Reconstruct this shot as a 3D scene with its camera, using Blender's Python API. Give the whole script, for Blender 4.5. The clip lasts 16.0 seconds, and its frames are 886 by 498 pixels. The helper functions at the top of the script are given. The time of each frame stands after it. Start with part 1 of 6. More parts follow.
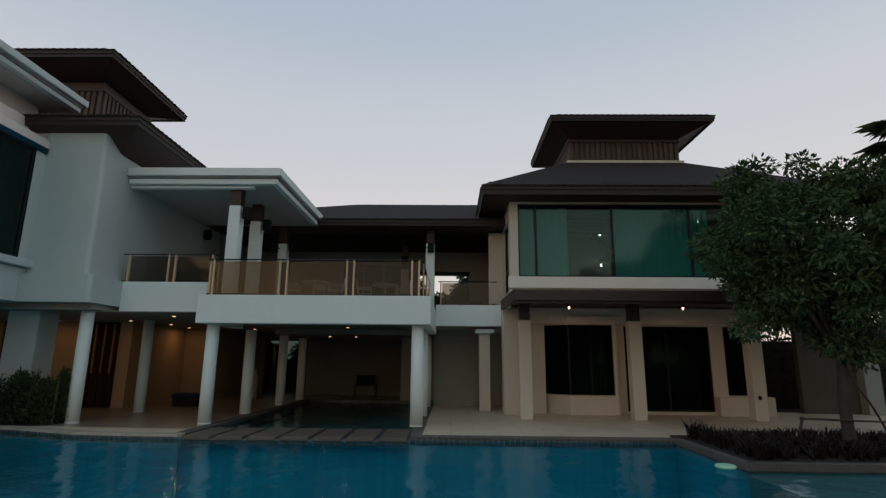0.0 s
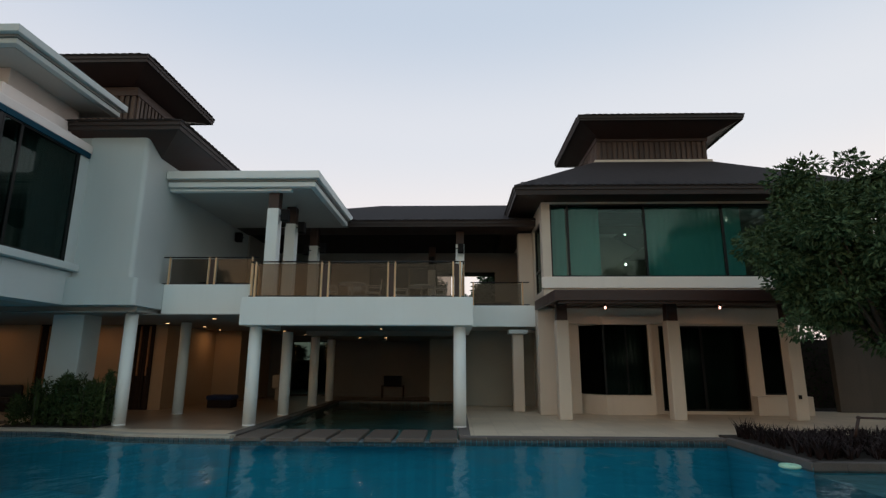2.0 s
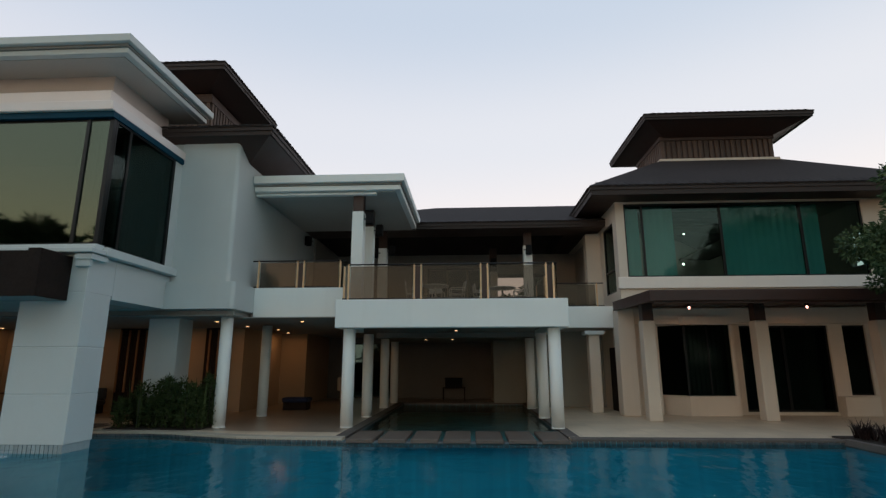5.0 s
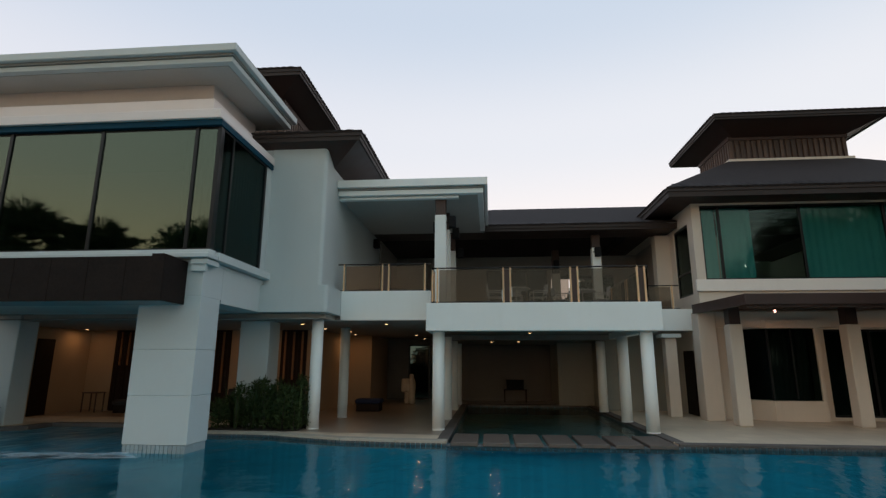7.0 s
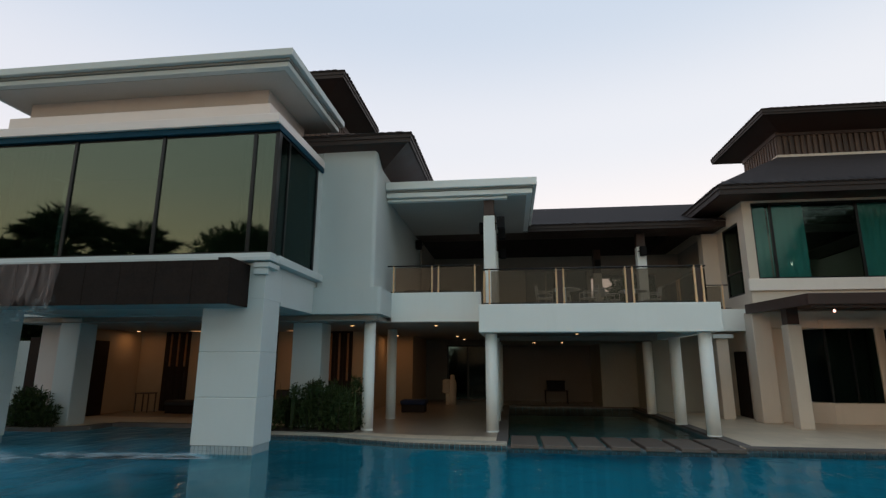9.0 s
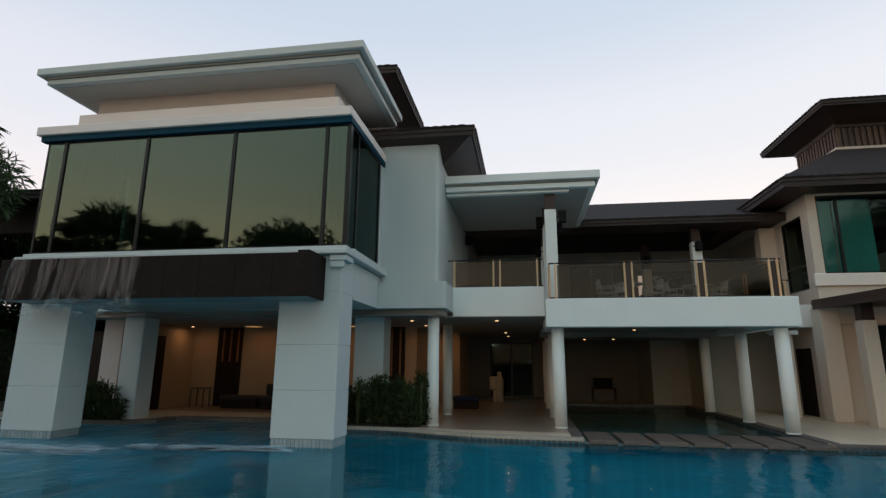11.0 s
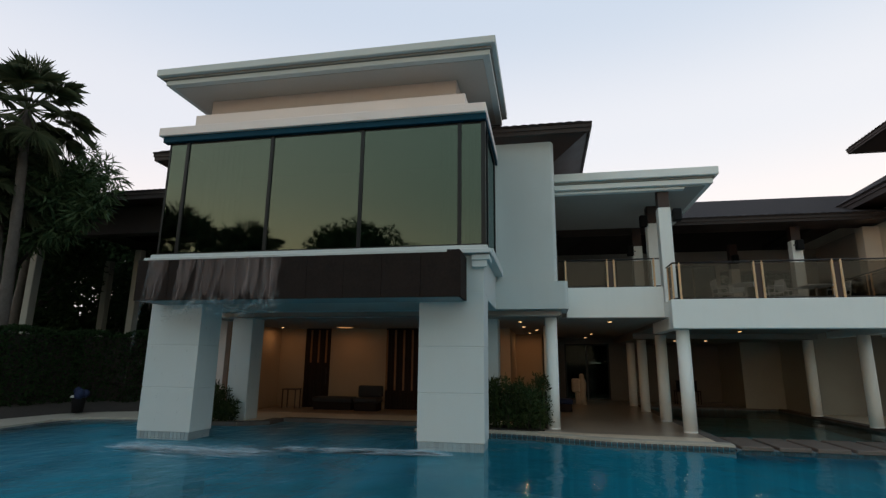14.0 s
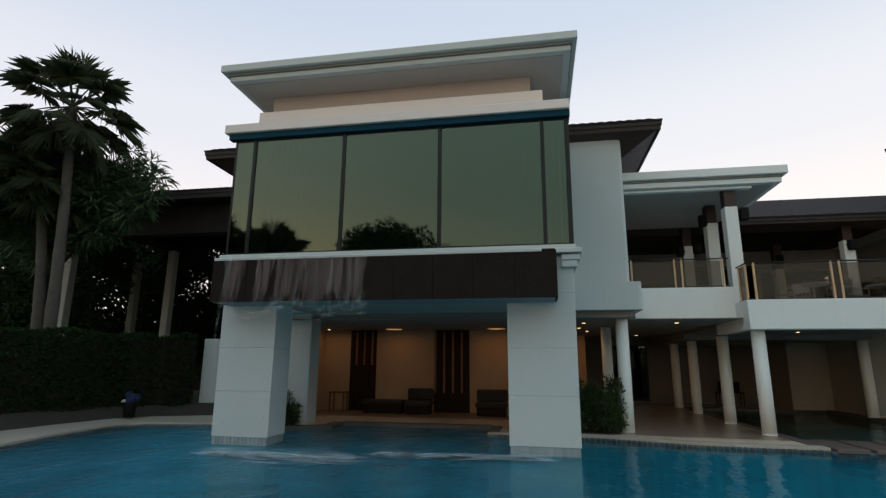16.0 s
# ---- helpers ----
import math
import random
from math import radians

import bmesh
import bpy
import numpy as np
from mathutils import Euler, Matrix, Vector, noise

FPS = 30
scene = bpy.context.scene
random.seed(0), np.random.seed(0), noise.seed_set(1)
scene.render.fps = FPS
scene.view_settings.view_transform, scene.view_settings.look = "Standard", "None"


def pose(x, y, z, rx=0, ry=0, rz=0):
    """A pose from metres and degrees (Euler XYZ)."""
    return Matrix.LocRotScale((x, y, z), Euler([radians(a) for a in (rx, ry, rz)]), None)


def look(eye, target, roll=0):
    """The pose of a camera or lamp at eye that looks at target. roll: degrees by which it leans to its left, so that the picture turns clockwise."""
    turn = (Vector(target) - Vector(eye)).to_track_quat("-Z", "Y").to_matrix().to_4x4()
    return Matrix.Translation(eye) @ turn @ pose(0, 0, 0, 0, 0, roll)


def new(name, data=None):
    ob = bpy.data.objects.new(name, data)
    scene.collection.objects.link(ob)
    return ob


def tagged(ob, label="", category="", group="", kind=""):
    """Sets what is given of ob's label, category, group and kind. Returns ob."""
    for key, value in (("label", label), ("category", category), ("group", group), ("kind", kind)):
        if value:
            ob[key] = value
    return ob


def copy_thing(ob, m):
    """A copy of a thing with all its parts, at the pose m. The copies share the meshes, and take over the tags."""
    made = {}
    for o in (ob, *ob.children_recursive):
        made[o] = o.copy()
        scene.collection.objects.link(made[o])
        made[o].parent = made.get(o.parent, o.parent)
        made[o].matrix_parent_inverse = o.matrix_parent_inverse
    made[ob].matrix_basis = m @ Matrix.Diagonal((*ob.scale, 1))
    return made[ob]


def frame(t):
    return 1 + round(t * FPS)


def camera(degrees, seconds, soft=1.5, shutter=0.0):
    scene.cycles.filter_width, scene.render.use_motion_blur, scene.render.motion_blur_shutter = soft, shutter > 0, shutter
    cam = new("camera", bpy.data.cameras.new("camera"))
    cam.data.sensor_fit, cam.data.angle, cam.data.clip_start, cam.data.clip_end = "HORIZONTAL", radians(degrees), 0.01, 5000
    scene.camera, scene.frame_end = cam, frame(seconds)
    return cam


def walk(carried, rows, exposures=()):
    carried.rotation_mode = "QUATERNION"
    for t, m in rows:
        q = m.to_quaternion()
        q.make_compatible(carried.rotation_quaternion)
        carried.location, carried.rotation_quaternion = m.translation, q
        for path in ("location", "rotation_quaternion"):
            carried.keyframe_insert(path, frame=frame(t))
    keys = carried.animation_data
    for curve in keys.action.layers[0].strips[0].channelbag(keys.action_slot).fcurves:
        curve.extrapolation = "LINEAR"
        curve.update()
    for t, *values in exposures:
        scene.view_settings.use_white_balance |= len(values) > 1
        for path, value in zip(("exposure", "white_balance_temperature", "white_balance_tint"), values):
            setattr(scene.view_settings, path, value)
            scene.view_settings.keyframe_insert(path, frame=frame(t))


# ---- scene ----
cam = camera(80.3, 16.0, 1.35)
PATH = [
    (0, (-0.011, 0.006, 1.742), (-0.043, 1.962, 2.159), 0.5),
    (0.5, (-0.48, -0.001, 1.757), (-0.513, 1.955, 2.175), 0.5),
    (1, (-0.747, -0.025, 1.759), (-0.785, 1.93, 2.18), 0.5),
    (1.5, (-0.89, -0.066, 1.766), (-0.936, 1.889, 2.184), 0.3),
    (2, (-1.018, -0.053, 1.748), (-1.07, 1.902, 2.166), 0.2),
    (2.5, (-1.265, -0.053, 1.748), (-1.322, 1.902, 2.166), 0.3),
    (3, (-1.569, -0.084, 1.731), (-1.63, 1.871, 2.15), 0.3),
    (3.5, (-1.983, -0.104, 1.707), (-2.047, 1.851, 2.126), 0.1),
    (4, (-2.408, -0.109, 1.697), (-2.48, 1.845, 2.119), 0.0),
    (6.5, (-4.742, -0.309, 1.827), (-4.897, 1.639, 2.252), 0.1),
    (7, (-5.276, -0.367, 1.83), (-5.449, 1.58, 2.254), 0.2),
    (7.5, (-5.775, -0.423, 1.903), (-5.965, 1.522, 2.326), 0.1),
    (8, (-5.978, -0.445, 1.912), (-6.191, 1.498, 2.335), 0.4),
    (8.5, (-6.052, -0.432, 1.905), (-6.284, 1.509, 2.328), 0.3),
    (11, (-7.621, -0.452, 1.741), (-7.927, 1.479, 2.162), 0.4),
    (11.5, (-8.131, -0.487, 1.737), (-8.451, 1.442, 2.16), 0.4),
    (12, (-8.606, -0.526, 1.758), (-8.936, 1.401, 2.179), 0.3),
    (12.5, (-9.064, -0.562, 1.762), (-9.409, 1.363, 2.183), 0.4),
    (13, (-9.532, -0.599, 1.741), (-9.887, 1.323, 2.164), 0.4),
    (13.5, (-10.024, -0.619, 1.739), (-10.385, 1.301, 2.164), 0.4),
    (14, (-10.514, -0.657, 1.75), (-10.881, 1.263, 2.173), 0.6),
    (14.5, (-11.034, -0.663, 1.739), (-11.401, 1.256, 2.164), 0.5),
    (15, (-11.575, -0.692, 1.745), (-11.937, 1.228, 2.172), 0.4),
    (15.5, (-12.063, -0.716, 1.756), (-12.42, 1.204, 2.185), 0.4),
    (16, (-12.612, -0.738, 1.75), (-12.959, 1.184, 2.179), 0.4),
]
EXPOSURES = [(0.0, -0.36, 6490, 8), (0.5, -0.34, 6490, 8), (1.0, -0.38, 6490, 8), (1.5, -0.03, 6540, 9), (4.0, 0.04, 6570, 10), (6.5, 0.11, 6600, 10), (13.0, 0.16, 6630, 10), (16.0, 0.18, 6650, 10)]
walk(cam, [(t, look(eye, target, roll)) for t, eye, target, roll in PATH], EXPOSURES)

# ---- sky and light ----
SUN_TURN, SUN_UP = 20.0, 1.5
world = bpy.data.worlds.new("dusk_sky")
scene.world = world
world.use_nodes = True
wn, wl = world.node_tree.nodes, world.node_tree.links
wn.clear()
w_out = wn.new("ShaderNodeOutputWorld")
w_bg = wn.new("ShaderNodeBackground")
w_sky = wn.new("ShaderNodeTexSky")
w_sky.sky_type = "NISHITA"
w_sky.sun_disc = False
w_sky.sun_elevation = radians(SUN_UP)
w_sky.sun_rotation = radians(180.0 + SUN_TURN)
w_geo = wn.new("ShaderNodeTexCoord")
w_sep = wn.new("ShaderNodeSeparateXYZ")
wl.new(w_geo.outputs["Generated"], w_sep.inputs[0])
# clear dusk air: pale and rosy at the horizon, blue above
w_ramp = wn.new("ShaderNodeValToRGB")
w_ramp.color_ramp.interpolation = "EASE"
SKY = [(0.0, (0.849, 0.772, 0.772)), (0.22, (0.811, 0.764, 0.786)), (0.4, (0.672, 0.704, 0.786)), (0.6, (0.502, 0.589, 0.724)), (1.0, (0.28, 0.386, 0.54))]
for k, (at, col) in enumerate(SKY):
    e = w_ramp.color_ramp.elements[k] if k < 2 else w_ramp.color_ramp.elements.new(at)
    e.position, e.color = at, (*col, 1)
wl.new(w_sep.outputs["Z"], w_ramp.inputs[0])
# after-glow low in the west, behind the pool
w_west = wn.new("ShaderNodeMapRange")
w_west.interpolation_type = "SMOOTHSTEP"
w_west.inputs["From Min"].default_value, w_west.inputs["From Max"].default_value = 0.15, -1.0
wl.new(w_sep.outputs["Y"], w_west.inputs["Value"])
w_glow = wn.new("ShaderNodeValToRGB")
GLOW = [(0.0, (1.322, 0.819, 0.396)), (0.1, (1.28, 0.93, 0.52)), (0.3, (0.76, 0.80, 0.75)), (0.5, (0.64, 0.79, 0.87)), (1.0, (0.47, 0.64, 0.80))]
for k, (at, col) in enumerate(GLOW):
    e = w_glow.color_ramp.elements[k] if k < 2 else w_glow.color_ramp.elements.new(at)
    e.position, e.color = at, (*col, 1)
wl.new(w_sep.outputs["Z"], w_glow.inputs[0])
# straight behind the near edge the sky is duller and greener than in the glow
w_dull = wn.new("ShaderNodeValToRGB")
DULL = [(0.0, (0.56, 0.55, 0.48)), (0.1, (0.46, 0.505, 0.465)), (0.3, (0.33, 0.455, 0.465)), (0.5, (0.43, 0.585, 0.63)), (1.0, (0.43, 0.60, 0.74))]
for k, (at, col) in enumerate(DULL):
    e = w_dull.color_ramp.elements[k] if k < 2 else w_dull.color_ramp.elements.new(at)
    e.position, e.color = at, (*col, 1)
wl.new(w_sep.outputs["Z"], w_dull.inputs[0])
w_turn = wn.new("ShaderNodeMapRange")
w_turn.interpolation_type = "SMOOTHSTEP"
w_turn.inputs["From Min"].default_value, w_turn.inputs["From Max"].default_value = -0.75, -0.12
wl.new(w_sep.outputs["X"], w_turn.inputs["Value"])
w_back = wn.new("ShaderNodeMixRGB")
wl.new(w_turn.outputs[0], w_back.inputs["Fac"])
wl.new(w_glow.outputs[0], w_back.inputs["Color1"])
wl.new(w_dull.outputs[0], w_back.inputs["Color2"])
w_mix = wn.new("ShaderNodeMixRGB")
wl.new(w_west.outputs[0], w_mix.inputs["Fac"])
wl.new(w_ramp.outputs[0], w_mix.inputs["Color1"])
wl.new(w_back.outputs[0], w_mix.inputs["Color2"])
w_sum = wn.new("ShaderNodeMixRGB")
w_sum.blend_type = "ADD"
w_sum.inputs["Fac"].default_value = 0.05
# the sky is brighter and rosier towards the east end of the pool
w_side = wn.new("ShaderNodeMapRange")
w_side.inputs["From Min"].default_value, w_side.inputs["From Max"].default_value = -0.7, 0.7
w_side.inputs["To Min"].default_value, w_side.inputs["To Max"].default_value = 0.0, 1.0
wl.new(w_sep.outputs["X"], w_side.inputs["Value"])
w_tint = wn.new("ShaderNodeMixRGB")
w_tint.inputs["Color1"].default_value, w_tint.inputs["Color2"].default_value = (1.03, 1.01, 1.0, 1), (1.085, 1.05, 1.005, 1)
wl.new(w_side.outputs[0], w_tint.inputs["Fac"])
w_mul = wn.new("ShaderNodeMixRGB")
w_mul.blend_type = "MULTIPLY"
w_mul.inputs["Fac"].default_value = 1.0
wl.new(w_mix.outputs[0], w_mul.inputs["Color1"])
wl.new(w_tint.outputs[0], w_mul.inputs["Color2"])
wl.new(w_mul.outputs[0], w_sum.inputs["Color1"])
wl.new(w_sky.outputs[0], w_sum.inputs["Color2"])
wl.new(w_sum.outputs[0], w_bg.inputs["Color"])
w_bg.inputs["Strength"].default_value = 1.0
wl.new(w_bg.outputs[0], w_out.inputs[0])



def lamp(x, y, z, watts, color=(1.0, 0.56, 0.25), size=0.12):
    """A downlight's lamp just under a ceiling."""
    d = bpy.data.lights.new("downlight_lamp", "AREA")
    d.energy, d.color, d.shape, d.size = watts, color, "DISK", size
    o = new("downlight_lamp", d)
    o.matrix_world = pose(x, y, z)
    return o


# ---- materials ----
def nodes_of(name):
    m = bpy.data.materials.new(name)
    m.use_nodes = True
    n, l = m.node_tree.nodes, m.node_tree.links
    return m, n, l, n["Principled BSDF"]


def surface(name, color, color2=None, rough=0.6, shine=0.5, scale=1.5, fine=25.0, bump=0.15, metal=0.0, dirt=0.0, vary=0.0, bump_dist=0.01, coat=0.0):
    """A surface of two mixed tones at two scales, with fine relief, vertical stains and a little change from piece to piece."""
    m, n, l, b = nodes_of(name)
    color2 = color2 or tuple(c * 0.82 for c in color)
    tc = n.new("ShaderNodeTexCoord")
    big = n.new("ShaderNodeTexNoise")
    big.inputs["Scale"].default_value, big.inputs["Detail"].default_value = scale, 6
    l.new(tc.outputs["Object"], big.inputs["Vector"])
    small = n.new("ShaderNodeTexNoise")
    small.inputs["Scale"].default_value, small.inputs["Detail"].default_value = fine, 4
    l.new(tc.outputs["Object"], small.inputs["Vector"])
    add = n.new("ShaderNodeMath")
    add.operation = "MULTIPLY_ADD"
    add.inputs[1].default_value = 0.45
    l.new(small.outputs["Fac"], add.inputs[0])
    half = n.new("ShaderNodeMath")
    half.operation = "MULTIPLY"
    half.inputs[1].default_value = 0.55
    l.new(big.outputs["Fac"], half.inputs[0])
    l.new(half.outputs[0], add.inputs[2])
    ramp = n.new("ShaderNodeValToRGB")
    ramp.color_ramp.elements[0].position, ramp.color_ramp.elements[1].position = 0.32, 0.68
    ramp.color_ramp.elements[0].color, ramp.color_ramp.elements[1].color = (*color2, 1), (*color, 1)
    l.new(add.outputs[0], ramp.inputs[0])
    last = ramp.outputs[0]
    if dirt:
        mp = n.new("ShaderNodeMapping")
        mp.inputs["Scale"].default_value = (3.0, 3.0, 0.25)
        l.new(tc.outputs["Object"], mp.inputs[0])
        st = n.new("ShaderNodeTexNoise")
        st.inputs["Scale"].default_value, st.inputs["Detail"].default_value = 1.6, 5
        l.new(mp.outputs[0], st.inputs["Vector"])
        sr = n.new("ShaderNodeMapRange")
        sr.inputs["From Min"].default_value, sr.inputs["From Max"].default_value = 0.52, 0.75
        sr.inputs["To Max"].default_value = dirt
        l.new(st.outputs["Fac"], sr.inputs["Value"])
        mx = n.new("ShaderNodeMixRGB")
        mx.inputs["Color2"].default_value = (color[0] * 0.45, color[1] * 0.43, color[2] * 0.4, 1)
        l.new(sr.outputs[0], mx.inputs["Fac"])
        l.new(last, mx.inputs["Color1"])
        last = mx.outputs[0]
    if vary:
        oi = n.new("ShaderNodeObjectInfo")
        vr = n.new("ShaderNodeMapRange")
        vr.inputs["To Min"].default_value, vr.inputs["To Max"].default_value = 1 - vary, 1 + vary
        l.new(oi.outputs["Random"], vr.inputs["Value"])
        hv = n.new("ShaderNodeHueSaturation")
        l.new(vr.outputs[0], hv.inputs["Value"])
        l.new(last, hv.inputs["Color"])
        last = hv.outputs[0]
    l.new(last, b.inputs["Base Color"])
    b.inputs["Metallic"].default_value = metal
    rr = n.new("ShaderNodeMapRange")
    rr.inputs["To Min"].default_value, rr.inputs["To Max"].default_value = max(rough - 0.12, 0.02), min(rough + 0.12, 1.0)
    l.new(big.outputs["Fac"], rr.inputs["Value"])
    l.new(rr.outputs[0], b.inputs["Roughness"])
    b.inputs["Coat Weight"].default_value = coat
    b.inputs["Specular IOR Level"].default_value = shine
    if bump:
        bp = n.new("ShaderNodeBump")
        bp.inputs["Strength"].default_value, bp.inputs["Distance"].default_value = bump, bump_dist
        l.new(add.outputs[0], bp.inputs["Height"])
        l.new(bp.outputs[0], b.inputs["Normal"])
    return m


def window_glass(name, through_tint, mirror_tint, ior):
    """Coated window glass: partly a mirror, more so at a slant, the rest tinted and clear."""
    m, n, l, b = nodes_of(name)
    n.remove(b)
    out = n["Material Output"]
    tr, gl, mx = (n.new("ShaderNodeBsdfTransparent"), n.new("ShaderNodeBsdfGlossy"), n.new("ShaderNodeMixShader"))
    tr.inputs["Color"].default_value = (*through_tint, 1)
    gl.inputs["Color"].default_value = (*mirror_tint, 1)
    gl.inputs["Roughness"].default_value = 0.03
    # gloss grows at a slant, alike on both faces of the pane
    slant, steep, gain = n.new("ShaderNodeLayerWeight"), n.new("ShaderNodeMath"), n.new("ShaderNodeMapRange")
    slant.inputs["Blend"].default_value = 0.5
    steep.operation = "POWER"
    steep.inputs[1].default_value = 6.5
    l.new(slant.outputs["Facing"], steep.inputs[0])
    gain.inputs["To Min"].default_value, gain.inputs["To Max"].default_value = ((ior - 1) / (ior + 1)) ** 2, 1.0
    l.new(steep.outputs[0], gain.inputs["Value"])
    tc, nz, bp = n.new("ShaderNodeTexCoord"), n.new("ShaderNodeTexNoise"), n.new("ShaderNodeBump")
    nz.inputs["Scale"].default_value = 0.7
    bp.inputs["Strength"].default_value, bp.inputs["Distance"].default_value = 0.05, 0.02
    l.new(tc.outputs["Object"], nz.inputs["Vector"])
    l.new(nz.outputs["Fac"], bp.inputs["Height"])
    l.new(bp.outputs[0], gl.inputs["Normal"])
    l.new(gain.outputs[0], mx.inputs[0])
    l.new(tr.outputs[0], mx.inputs[1])
    l.new(gl.outputs[0], mx.inputs[2])
    l.new(mx.outputs[0], out.inputs[0])
    return m


def pool_water(name):
    m, n, l, b = nodes_of(name)
    n.remove(b)
    out = n["Material Output"]
    tr, gl, fr, mx = (n.new("ShaderNodeBsdfTransparent"), n.new("ShaderNodeBsdfGlossy"), n.new("ShaderNodeFresnel"), n.new("ShaderNodeMixShader"))
    tr.inputs["Color"].default_value = (0.60, 0.96, 0.97, 1)
    gl.inputs["Color"].default_value = (0.66, 0.72, 0.74, 1)
    gl.inputs["Roughness"].default_value = 0.05
    fr.inputs["IOR"].default_value = 1.13
    tc, mp = n.new("ShaderNodeTexCoord"), n.new("ShaderNodeMapping")
    mp.inputs["Scale"].default_value = (1.0, 0.7, 1.0)
    l.new(tc.outputs["Object"], mp.inputs[0])
    swell, ripple, add = n.new("ShaderNodeTexNoise"), n.new("ShaderNodeTexNoise"), n.new("ShaderNodeMath")
    swell.inputs["Scale"].default_value, swell.inputs["Detail"].default_value = 1.3, 3
    ripple.inputs["Scale"].default_value, ripple.inputs["Detail"].default_value = 6.0, 3
    l.new(mp.outputs[0], swell.inputs["Vector"])
    l.new(mp.outputs[0], ripple.inputs["Vector"])
    add.operation = "MULTIPLY_ADD"
    add.inputs[1].default_value = 0.12
    l.new(ripple.outputs["Fac"], add.inputs[0])
    l.new(swell.outputs["Fac"], add.inputs[2])
    bp = n.new("ShaderNodeBump")
    bp.inputs["Strength"].default_value, bp.inputs["Distance"].default_value = 0.9, 0.06
    # the water is rougher where the cascade falls
    sx, near, rough_up = n.new("ShaderNodeSeparateXYZ"), n.new("ShaderNodeMapRange"), n.new("ShaderNodeMath")
    near.interpolation_type = "SMOOTHSTEP"
    near.inputs["From Min"].default_value, near.inputs["From Max"].default_value = -9.0, -14.5
    near.inputs["To Min"].default_value, near.inputs["To Max"].default_value = 1.0, 1.5
    rough_up.operation = "MULTIPLY"
    l.new(tc.outputs["Object"], sx.inputs[0])
    l.new(sx.outputs["X"], near.inputs["Value"])
    churn = n.new("ShaderNodeMapRange")
    churn.interpolation_type = "SMOOTHSTEP"
    churn.inputs["From Min"].default_value, churn.inputs["From Max"].default_value = -11.0, -14.5
    churn.inputs["To Min"].default_value, churn.inputs["To Max"].default_value = 0.05, 0.30
    l.new(sx.outputs["X"], churn.inputs["Value"])
    l.new(churn.outputs[0], gl.inputs["Roughness"])
    l.new(add.outputs[0], rough_up.inputs[0])
    l.new(near.outputs[0], rough_up.inputs[1])
    l.new(rough_up.outputs[0], bp.inputs["Height"])
    l.new(bp.outputs[0], gl.inputs["Normal"])
    l.new(bp.outputs[0], fr.inputs["Normal"])
    l.new(fr.outputs[0], mx.inputs[0])
    l.new(tr.outputs[0], mx.inputs[1])
    l.new(gl.outputs[0], mx.inputs[2])
    # fine air bubbles stirred in by the cascade make the water milky there
    milk, cloud, dense, stir = n.new("ShaderNodeBsdfDiffuse"), n.new("ShaderNodeMapRange"), n.new("ShaderNodeMixShader"), n.new("ShaderNodeMath")
    milk.inputs["Color"].default_value = (0.07, 0.36, 0.50, 1)
    cloud.interpolation_type = "SMOOTHSTEP"
    cloud.inputs["From Min"].default_value, cloud.inputs["From Max"].default_value = -10.5, -14.0
    cloud.inputs["To Min"].default_value, cloud.inputs["To Max"].default_value = 0.0, 0.5
    l.new(sx.outputs["X"], cloud.inputs["Value"])
    ends, front = n.new("ShaderNodeMapRange"), n.new("ShaderNodeMapRange")
    for field, axis, a, z in ((ends, "X", -25.0, -20.5), (front, "Y", 3.0, 8.5)):
        field.interpolation_type = "SMOOTHSTEP"
        field.inputs["From Min"].default_value, field.inputs["From Max"].default_value = a, z
        l.new(sx.outputs[axis], field.inputs["Value"])
    area, whole = n.new("ShaderNodeMath"), n.new("ShaderNodeMath")
    area.operation = whole.operation = "MULTIPLY"
    l.new(ends.outputs[0], area.inputs[0])
    l.new(front.outputs[0], area.inputs[1])
    l.new(area.outputs[0], whole.inputs[0])
    l.new(swell.outputs["Fac"], whole.inputs[1])
    stir.operation = "MULTIPLY"
    l.new(cloud.outputs[0], stir.inputs[0])
    l.new(whole.outputs[0], stir.inputs[1])
    l.new(stir.outputs[0], dense.inputs[0])
    l.new(mx.outputs[0], dense.inputs[1])
    l.new(milk.outputs[0], dense.inputs[2])
    l.new(dense.outputs[0], out.inputs[0])
    return m


